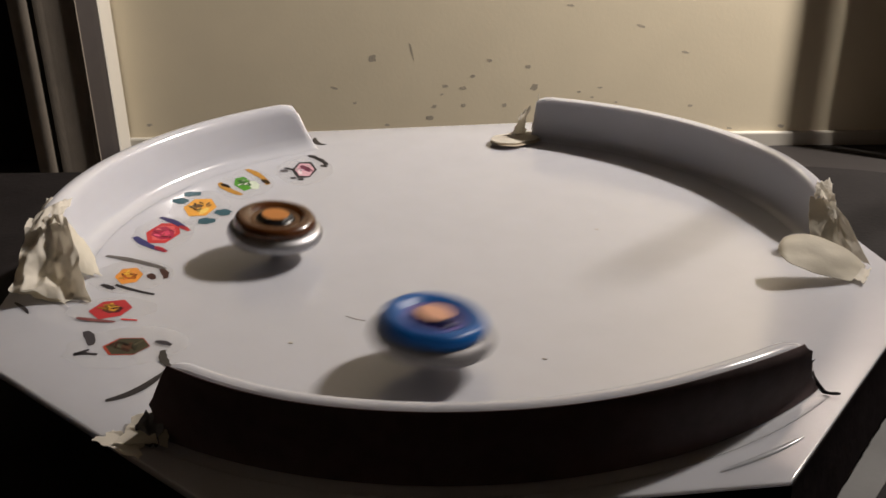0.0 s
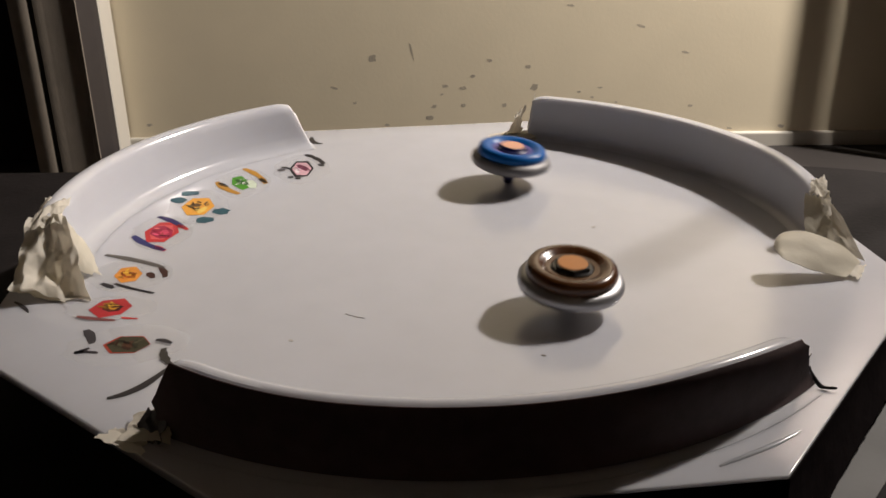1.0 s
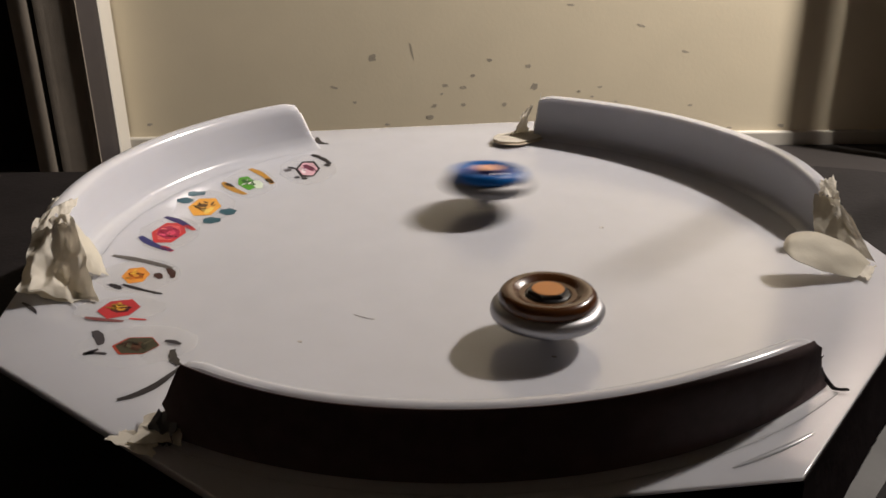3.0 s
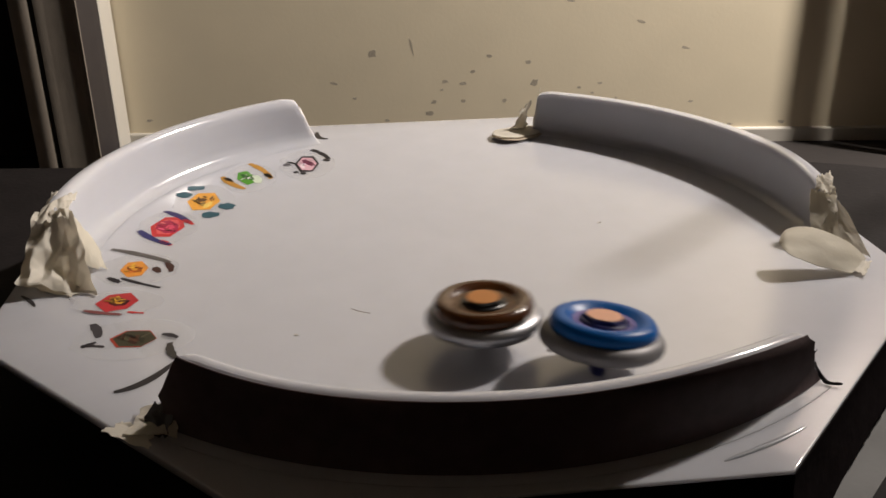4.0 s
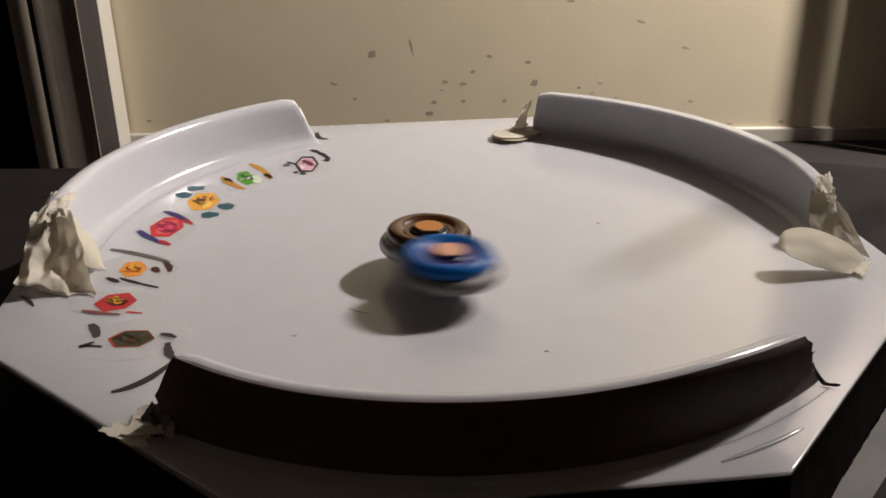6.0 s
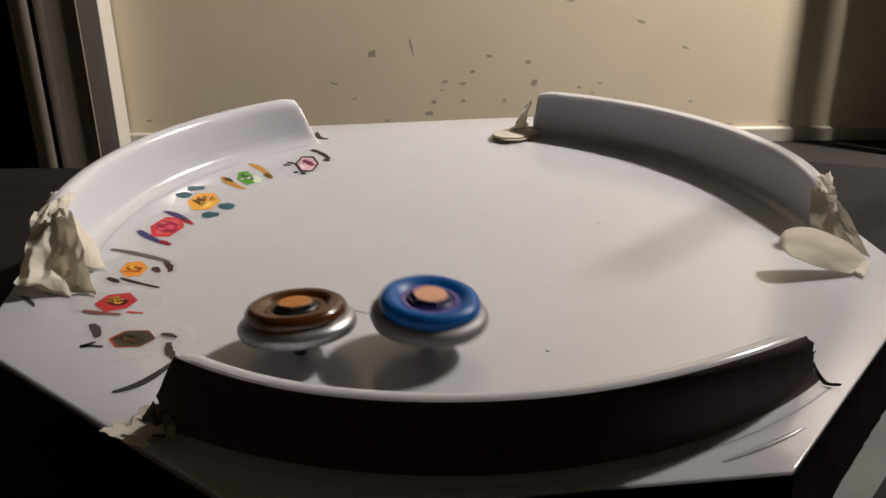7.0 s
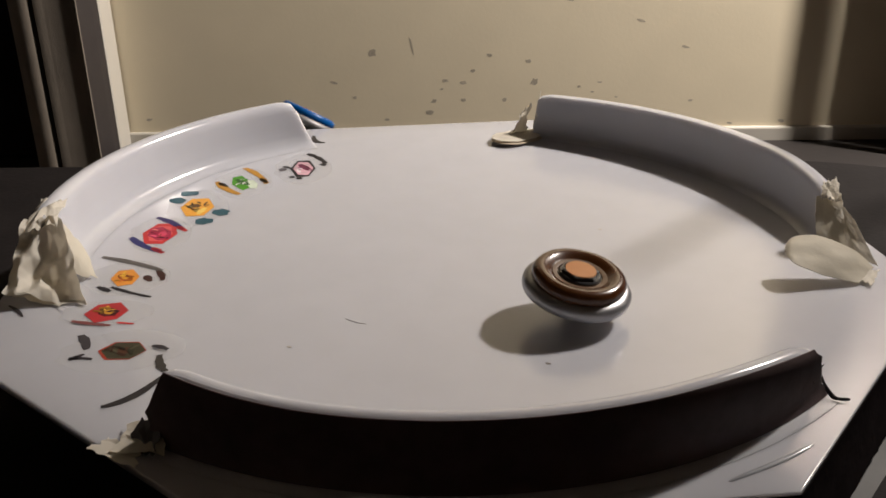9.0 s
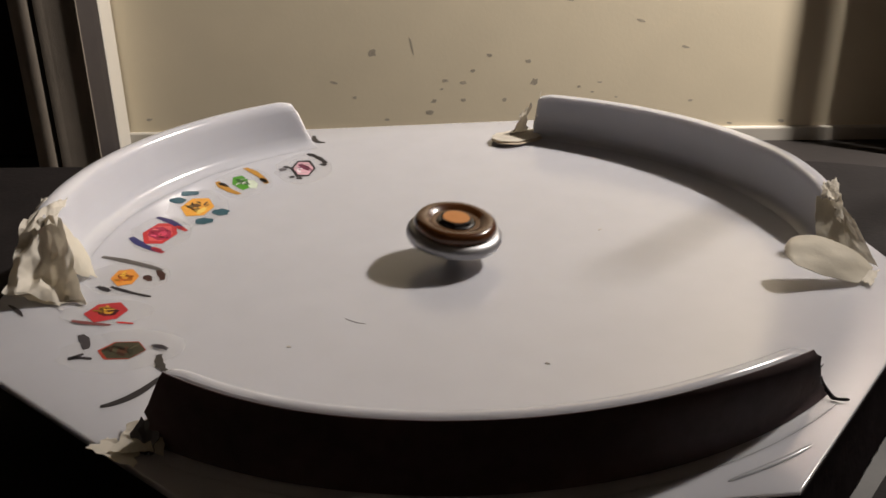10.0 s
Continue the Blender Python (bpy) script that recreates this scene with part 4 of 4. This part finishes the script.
def motions():
    """The stadium is nudged about on its table; both tops circle in it, and the blue one leaves over the back."""
    walk(stadium, [
        (0.0, pose(0.0008, -0.0028, TABLE_GAP, 0, 0, -0.48)), (0.2, pose(0.0004, -0.0014, TABLE_GAP, 0, 0, -0.2)),
        (0.5, pose(-0.0003, -0.0001, TABLE_GAP, 0, 0, 0.1)), (1.0, pose(0, 0, TABLE_GAP)),
        (1.5, pose(-0.0002, -0.0008, TABLE_GAP)), (2.0, pose(0.0040, -0.0012, TABLE_GAP, 0, 0, 0.3)),
        (2.5, pose(0.0043, -0.0026, TABLE_GAP, 0, 0, 0.12)), (4.0, pose(0.0030, 0.0002, TABLE_GAP, 0, 0, -0.27)),
        (4.5, pose(0.0023, 0.0006, TABLE_GAP, 0, 0, -0.49)), (5.0, pose(0.0023, 0.0008, TABLE_GAP, 0, 0, -0.49)),
        (5.5, pose(0.0023, 0.0004, TABLE_GAP, 0, 0, -0.49)), (7.0, pose(0.0027, 0, TABLE_GAP, 0, 0, -0.41)),
        (7.5, pose(0.0026, 0, TABLE_GAP, 0, 0, -0.42)), (8.0, pose(0.0024, -0.0009, TABLE_GAP, 0, 0, -0.41)),
        (8.5, pose(-0.0005, -0.0069, TABLE_GAP, 0, 0, -1.31)), (9.0, pose(0.0004, -0.0109, TABLE_GAP, 0, 0, -0.38)),
        (10.0, pose(0.0003, -0.0108, TABLE_GAP, 0, 0, -0.46)),
    ])
    walk(brown_top, [
        (0, top_pose(-0.0938, -0.0005, 0.0390, 6, 2, -0)), (0.1, top_pose(-0.0984, -0.0408, 0.0393, 6, 2, -70)), (0.2, top_pose(-0.0857, -0.0769, 0.0395, 6, 2, -140)),
        (0.3, top_pose(-0.0669, -0.0978, 0.0396, 5, 2, -210)), (0.4, top_pose(-0.0489, -0.1014, 0.0395, 5, 2, -280)), (0.5, top_pose(-0.0328, -0.0881, 0.0390, 5, 2, -350)),
        (0.6, top_pose(-0.0192, -0.0891, 0.0390, 5, 2, -420)), (0.7, top_pose(-0.0015, -0.0981, 0.0391, 4, 3, -490)), (0.8, top_pose(0.0132, -0.1090, 0.0394, 4, 3, -560)),
        (0.9, top_pose(0.0313, -0.1061, 0.0394, 3, 4, -630)), (1, top_pose(0.0481, -0.0826, 0.0391, 3, 4, -700)), (1.1, top_pose(0.0521, -0.0700, 0.0389, 2, 3, -770)),
        (1.2, top_pose(0.0487, -0.0468, 0.0385, 2, 2, -840)), (1.3, top_pose(0.0324, -0.0483, 0.0384, 1, 2, -910)), (1.4, top_pose(0.0209, -0.0352, 0.0382, 1, 1, -980)),
        (1.5, top_pose(0.0046, -0.0355, 0.0381, 0, 0, -1050)), (1.6, top_pose(-0.0007, -0.0573, 0.0384, 0, 0, -1120)), (1.7, top_pose(0.0031, -0.0689, 0.0386, 1, 0, -1190)),
        (1.8, top_pose(0.0071, -0.0774, 0.0387, 1, 0, -1260)), (1.9, top_pose(0.0106, -0.0882, 0.0389, 2, 0, -1330)), (2, top_pose(0.0111, -0.0933, 0.0390, 2, 0, -1400)),
        (2.1, top_pose(0.0101, -0.1148, 0.0396, 2, 0, -1470)), (2.2, top_pose(0.0125, -0.1195, 0.0397, 1, 0, -1540)), (2.3, top_pose(0.0112, -0.1324, 0.0401, 1, 0, -1610)),
        (2.4, top_pose(0.0143, -0.1326, 0.0401, 0, -2, -1680)), (2.5, top_pose(0.0182, -0.1232, 0.0398, 0, -3, -1750)), (2.6, top_pose(0.0195, -0.1269, 0.0399, 0, -2, -1820)),
        (2.7, top_pose(0.0185, -0.1272, 0.0399, -0, -0, -1890)), (2.8, top_pose(0.0203, -0.1263, 0.0399, -0, -1, -1960)), (2.9, top_pose(0.0249, -0.1206, 0.0398, -0, -1, -2030)),
        (3, top_pose(0.0312, -0.1114, 0.0396, -0, -1, -2100)), (3.1, top_pose(0.0385, -0.1002, 0.0393, -0, -1, -2170)), (3.2, top_pose(0.0457, -0.0883, 0.0392, -0, -1, -2240)),
        (3.3, top_pose(0.0518, -0.0773, 0.0390, -1, -2, -2310)), (3.4, top_pose(0.0560, -0.0684, 0.0389, -1, -2, -2380)), (3.5, top_pose(0.0573, -0.0632, 0.0388, -1, -2, -2450)),
        (3.6, top_pose(0.0547, -0.0629, 0.0388, -1, -2, -2520)), (3.7, top_pose(0.0473, -0.0691, 0.0388, -1, -2, -2590)), (3.8, top_pose(0.0342, -0.0830, 0.0389, -1, -3, -2660)),
        (3.9, top_pose(0.0278, -0.1081, 0.0395, -1, -3, -2730)), (4, top_pose(0.0015, -0.1197, 0.0397, -1, -3, -2800)), (4.1, top_pose(-0.0214, -0.1217, 0.0398, -1, -3, -2870)),
        (4.2, top_pose(-0.0403, -0.1107, 0.0396, -0, -2, -2940)), (4.3, top_pose(-0.0502, -0.1072, 0.0396, 0, -2, -3010)), (4.4, top_pose(-0.0487, -0.0584, 0.0387, 1, -1, -3080)),
        (4.5, top_pose(-0.0417, -0.0453, 0.0384, 1, -1, -3150)), (4.6, top_pose(-0.0209, -0.0454, 0.0383, 0, -1, -3220)), (4.7, top_pose(-0.0016, -0.0498, 0.0383, -1, -1, -3290)),
        (4.8, top_pose(0.0098, -0.0813, 0.0388, -1, -0, -3360)), (4.9, top_pose(0.0282, -0.1033, 0.0393, -2, -0, -3430)), (5, top_pose(0.0315, -0.0869, 0.0390, -3, 0, -3500)),
        (5.1, top_pose(0.0274, -0.1056, 0.0394, -1, 0, -3570)), (5.2, top_pose(0.0125, -0.1159, 0.0396, 0, 0, -3640)), (5.3, top_pose(-0.0126, -0.1041, 0.0393, 2, 0, -3710)),
        (5.4, top_pose(-0.0343, -0.0876, 0.0390, 3, 0, -3780)), (5.5, top_pose(-0.0582, -0.0595, 0.0388, 5, 0, -3850)), (5.6, top_pose(-0.0441, -0.0662, 0.0387, 4, -0, -3920)),
        (5.7, top_pose(-0.0293, -0.0449, 0.0383, 4, -1, -3990)), (5.8, top_pose(-0.0182, -0.0388, 0.0382, 3, -1, -4060)), (5.9, top_pose(-0.0134, -0.0351, 0.0382, 3, -1, -4130)),
        (6, top_pose(-0.0136, -0.0338, 0.0382, 2, -1, -4200)), (6.1, top_pose(-0.0179, -0.0345, 0.0382, 2, -2, -4270)), (6.2, top_pose(-0.0252, -0.0374, 0.0382, 1, -2, -4340)),
        (6.3, top_pose(-0.0345, -0.0421, 0.0383, 1, -2, -4410)), (6.4, top_pose(-0.0448, -0.0486, 0.0385, 0, -2, -4480)), (6.5, top_pose(-0.0549, -0.0568, 0.0387, -0, -3, -4550)),
        (6.6, top_pose(-0.0639, -0.0664, 0.0390, -1, -3, -4620)), (6.7, top_pose(-0.0707, -0.0775, 0.0393, -1, -3, -4690)), (6.8, top_pose(-0.0743, -0.0899, 0.0396, -2, -6, -4760)),
        (6.9, top_pose(-0.0815, -0.1064, 0.0401, -2, -7, -4830)), (7, top_pose(-0.0776, -0.1158, 0.0403, -3, -8, -4900)), (7.1, top_pose(-0.0682, -0.1288, 0.0405, -1, -6, -4970)),
        (7.2, top_pose(-0.0522, -0.1272, 0.0402, 1, -4, -5040)), (7.3, top_pose(-0.0390, -0.1274, 0.0401, 4, -1, -5110)), (7.4, top_pose(-0.0279, -0.1210, 0.0398, 5, -2, -5180)),
        (7.5, top_pose(-0.0284, -0.1056, 0.0394, 7, -2, -5250)), (7.6, top_pose(-0.0351, -0.0915, 0.0391, 7, -1, -5320)), (7.7, top_pose(-0.0564, -0.0949, 0.0394, 7, 1, -5390)),
        (7.8, top_pose(-0.0611, -0.0947, 0.0395, 6, 3, -5460)), (7.9, top_pose(-0.0609, -0.0949, 0.0395, 6, 2, -5530)), (8, top_pose(-0.0613, -0.1179, 0.0401, 5, 0, -5600)),
        (8.1, top_pose(-0.0672, -0.1417, 0.0409, 5, 2, -5670)), (8.2, top_pose(-0.0529, -0.1500, 0.0410, 4, 3, -5740)), (8.3, top_pose(-0.0366, -0.1706, 0.0416, 4, 5, -5810)),
        (8.4, top_pose(-0.0048, -0.1697, 0.0414, 3, 5, -5880)), (8.5, top_pose(0.0102, -0.1690, 0.0414, 3, 6, -5950)), (8.6, top_pose(0.0277, -0.1605, 0.0411, 4, 5, -6020)),
        (8.7, top_pose(0.0326, -0.1538, 0.0409, 5, 5, -6090)), (8.8, top_pose(0.0447, -0.1245, 0.0400, 6, 6, -6160)), (8.9, top_pose(0.0456, -0.1159, 0.0398, 7, 7, -6230)),
        (9, top_pose(0.0466, -0.0946, 0.0393, 8, 6, -6300)), (9.1, top_pose(0.0422, -0.0915, 0.0392, 8, 6, -6370)), (9.2, top_pose(0.0411, -0.0645, 0.0387, 7, 6, -6440)),
        (9.3, top_pose(0.0389, -0.0698, 0.0387, 7, 7, -6510)), (9.4, top_pose(0.0376, -0.0452, 0.0384, 6, 7, -6580)), (9.5, top_pose(0.0329, -0.0400, 0.0383, 6, 7, -6650)),
        (9.6, top_pose(0.0276, -0.0242, 0.0382, 6, 6, -6720)), (9.7, top_pose(0.0245, -0.0144, 0.0381, 6, 6, -6790)), (9.8, top_pose(0.0196, -0.0142, 0.0381, 6, 5, -6860)),
        (9.9, top_pose(0.0104, -0.0103, 0.0380, 6, 5, -6930)), (10, top_pose(0.0002, -0.0227, 0.0381, 6, 4, -7000)),
    ])
    walk(blue_top, [
        (0, top_pose(-0.0242, -0.1292, 0.0400, 8, -1, -0)), (0.1, top_pose(0.0200, -0.0830, 0.0389, 8, -0, -80)), (0.2, top_pose(0.0251, 0.0285, 0.0382, 9, 0, -160)),
        (0.3, top_pose(-0.0369, 0.1372, 0.0404, 7, 0, -240)), (0.4, top_pose(-0.0646, 0.1289, 0.0404, 6, -1, -320)), (0.5, top_pose(-0.0426, 0.0665, 0.0387, 5, 0, -400)),
        (0.6, top_pose(-0.0406, -0.0205, 0.0382, 5, 1, -480)), (0.7, top_pose(-0.0176, -0.0436, 0.0383, 5, 2, -560)), (0.8, top_pose(0.0287, -0.0324, 0.0382, 6, 1, -640)),
        (0.9, top_pose(0.0581, 0.0231, 0.0385, 6, 2, -720)), (1, top_pose(0.0522, 0.0926, 0.0393, 6, 2, -800)), (1.1, top_pose(0.0133, 0.1033, 0.0393, 6, 3, -880)),
        (1.2, top_pose(-0.0311, 0.0256, 0.0382, 5, 4, -960)), (1.3, top_pose(-0.0347, -0.0705, 0.0387, 5, 5, -1040)), (1.4, top_pose(0.0103, -0.1158, 0.0396, 4, 5, -1120)),
        (1.5, top_pose(0.0870, -0.1009, 0.0401, 4, 5, -1200)), (1.6, top_pose(0.1621, -0.0301, 0.0412, 0, 4, -1280)), (1.7, top_pose(0.1321, -0.0010, 0.0400, -4, 3, -1360)),
        (1.8, top_pose(0.0699, 0.0117, 0.0386, -7, 0, -1440)), (1.9, top_pose(-0.0043, -0.0246, 0.0381, -10, -2, -1520)), (2, top_pose(-0.0469, -0.0835, 0.0391, -13, -4, -1600)),
        (2.1, top_pose(-0.0426, -0.1496, 0.0408, -11, -4, -1680)), (2.2, top_pose(0.0200, -0.1793, 0.0418, -10, -3, -1760)), (2.3, top_pose(0.0833, -0.1701, 0.0420, -10, -3, -1840)),
        (2.4, top_pose(0.1193, -0.1305, 0.0417, -8, -5, -1920)), (2.5, top_pose(0.1117, -0.0754, 0.0401, -6, -8, -2000)), (2.6, top_pose(0.0489, -0.0426, 0.0385, -1, -6, -2080)),
        (2.7, top_pose(-0.0370, -0.0369, 0.0383, 4, -4, -2160)), (2.8, top_pose(0.0178, -0.0786, 0.0388, 3, -4, -2240)), (2.9, top_pose(0.0765, -0.0253, 0.0388, 3, -4, -2320)),
        (3, top_pose(0.0311, 0.0500, 0.0384, 2, -4, -2400)), (3.1, top_pose(-0.0586, 0.0179, 0.0384, 1, -4, -2480)), (3.2, top_pose(-0.0445, -0.0825, 0.0390, 0, -4, -2560)),
        (3.3, top_pose(0.0621, -0.0898, 0.0394, -0, -4, -2640)), (3.4, top_pose(0.0928, 0.0178, 0.0390, -1, -4, -2720)), (3.5, top_pose(-0.0104, 0.0728, 0.0386, -2, -4, -2800)),
        (3.6, top_pose(-0.0894, -0.0204, 0.0390, -3, -4, -2880)), (3.7, top_pose(-0.0116, -0.1221, 0.0398, -3, -4, -2960)), (3.8, top_pose(0.1106, -0.0651, 0.0399, -4, -4, -3040)),
        (3.9, top_pose(-0.1228, -0.0694, 0.0403, 0, -6, -3120)), (4, top_pose(0.0445, -0.1507, 0.0409, 5, -8, -3200)), (4.1, top_pose(-0.0826, 0.0310, 0.0389, 5, -4, -3280)),
        (4.2, top_pose(-0.0425, -0.1571, 0.0411, 5, 0, -3360)), (4.3, top_pose(0.0119, 0.0672, 0.0385, 5, 2, -3440)), (4.4, top_pose(-0.0899, -0.1057, 0.0403, 5, 4, -3520)),
        (4.5, top_pose(0.1021, 0.0069, 0.0396, 5, 6, -3600)), (4.6, top_pose(-0.0797, -0.0410, 0.0389, 4, 4, -3680)), (4.7, top_pose(0.1021, -0.1067, 0.0406, 3, 2, -3760)),
        (4.8, top_pose(-0.0181, 0.0419, 0.0382, 2, 1, -3840)), (4.9, top_pose(-0.0372, -0.1574, 0.0411, 1, -1, -3920)), (5, top_pose(0.0842, 0.0072, 0.0388, 0, -3, -4000)),
        (5.1, top_pose(-0.0882, -0.0920, 0.0399, 0, -3, -4080)), (5.2, top_pose(0.0815, -0.1037, 0.0400, 1, -3, -4160)), (5.3, top_pose(-0.0701, -0.0235, 0.0386, 1, -3, -4240)),
        (5.4, top_pose(0.0120, -0.1558, 0.0409, 2, -3, -4320)), (5.5, top_pose(-0.0140, 0.0073, 0.0380, 2, -3, -4400)), (5.6, top_pose(-0.0710, -0.1378, 0.0408, 2, -2, -4480)),
        (5.7, top_pose(0.0400, -0.0255, 0.0383, 2, 0, -4560)), (5.8, top_pose(0.0192, 0.0179, 0.0381, 2, 0, -4640)), (5.9, top_pose(-0.0339, -0.0065, 0.0381, 2, 0, -4720)),
        (6, top_pose(-0.0079, -0.0683, 0.0386, 2, 1, -4800)), (6.1, top_pose(0.0611, -0.0424, 0.0386, 2, 1, -4880)), (6.2, top_pose(0.0368, 0.0326, 0.0383, 2, 1, -4960)),
        (6.3, top_pose(-0.0429, 0.0109, 0.0382, 2, 1, -5040)), (6.4, top_pose(-0.0248, -0.0722, 0.0387, 2, 1, -5120)), (6.5, top_pose(0.0607, -0.0582, 0.0388, 2, 1, -5200)),
        (6.6, top_pose(0.0513, 0.0286, 0.0384, 2, 2, -5280)), (6.7, top_pose(-0.0361, 0.0240, 0.0382, 2, 2, -5360)), (6.8, top_pose(-0.0364, -0.0633, 0.0386, 2, 2, -5440)),
        (6.9, top_pose(-0.0301, -0.0882, 0.0390, 3, 1, -5520)), (7, top_pose(-0.0229, -0.1158, 0.0396, 4, 0, -5600)), (7.1, top_pose(-0.0097, -0.1344, 0.0401, 4, 0, -5680)),
        (7.2, top_pose(0.0193, -0.1330, 0.0401, 4, 1, -5760)), (7.3, top_pose(0.0414, -0.1102, 0.0396, 3, 1, -5840)), (7.4, top_pose(0.0426, -0.0795, 0.0390, 3, 0, -5920)),
        (7.5, top_pose(0.0211, -0.0573, 0.0384, 3, -1, -6000)), (7.6, top_pose(-0.0039, -0.0580, 0.0384, 2, 0, -6080)), (7.7, top_pose(-0.0144, -0.0456, 0.0383, 1, 2, -6160)),
        (7.8, top_pose(-0.0354, -0.0442, 0.0384, 0, 2, -6240)), (7.9, top_pose(-0.0451, -0.0437, 0.0385, -1, 2, -6320)), (8, top_pose(-0.0496, -0.0157, 0.0383, -2, 2, -6400)),
        (8.1, top_pose(-0.0473, 0.0294, 0.0384, 1, 2, -6480)), (8.2, top_pose(-0.0384, 0.1212, 0.0399, 4, 2, -6560)), (8.3, top_pose(-0.0378, 0.1473, 0.0407, 10, 4, -6640)),
        (8.4, top_pose(-0.0454, 0.1720, 0.0460, 12, 3, -6720)), (8.5, top_pose(-0.0491, 0.1825, 0.0469, 14, 4, -6800)), (8.6, top_pose(-0.0498, 0.2047, 0.0460, 15, 2, -6880)),
        (8.7, top_pose(-0.0470, 0.2150, 0.0378, 16, -2, -6960)), (8.8, top_pose(-0.0591, 0.2296, 0.0289, 20, -8, -7040)), (8.9, top_pose(-0.0679, 0.2394, 0.0259, 24, -14, -7080)),
        (9, top_pose(-0.0881, 0.2413, 0.0245, 27, -20, -7120)), (9.1, top_pose(-0.1057, 0.2405, 0.0235, 20, -30, -7160)), (9.2, top_pose(-0.1537, 0.2430, 0.0214, 0, -35, -7200)),
        (9.3, top_pose(-0.1797, 0.2348, 0.0190, -20, -35, -7240)), (9.4, top_pose(-0.2115, 0.2447, 0.0106, -20, -10, -7280)), (9.5, top_pose(-0.2331, 0.2441, 0.0094, -20, 12, -7320)),
        (9.6, top_pose(-0.2694, 0.2204, 0.0054, -30, 5, -7360)), (9.7, top_pose(-0.2772, 0.1847, 0.0117, -50, -10, -7400)), (9.8, top_pose(-0.2995, 0.1748, 0.0155, -55, -10, -7440)),
        (9.9, top_pose(-0.3131, 0.1649, 0.0197, -58, -10, -7480)), (10, top_pose(-0.3215, 0.1600, 0.0217, -60, -10, -7520)),
    ])


motions()
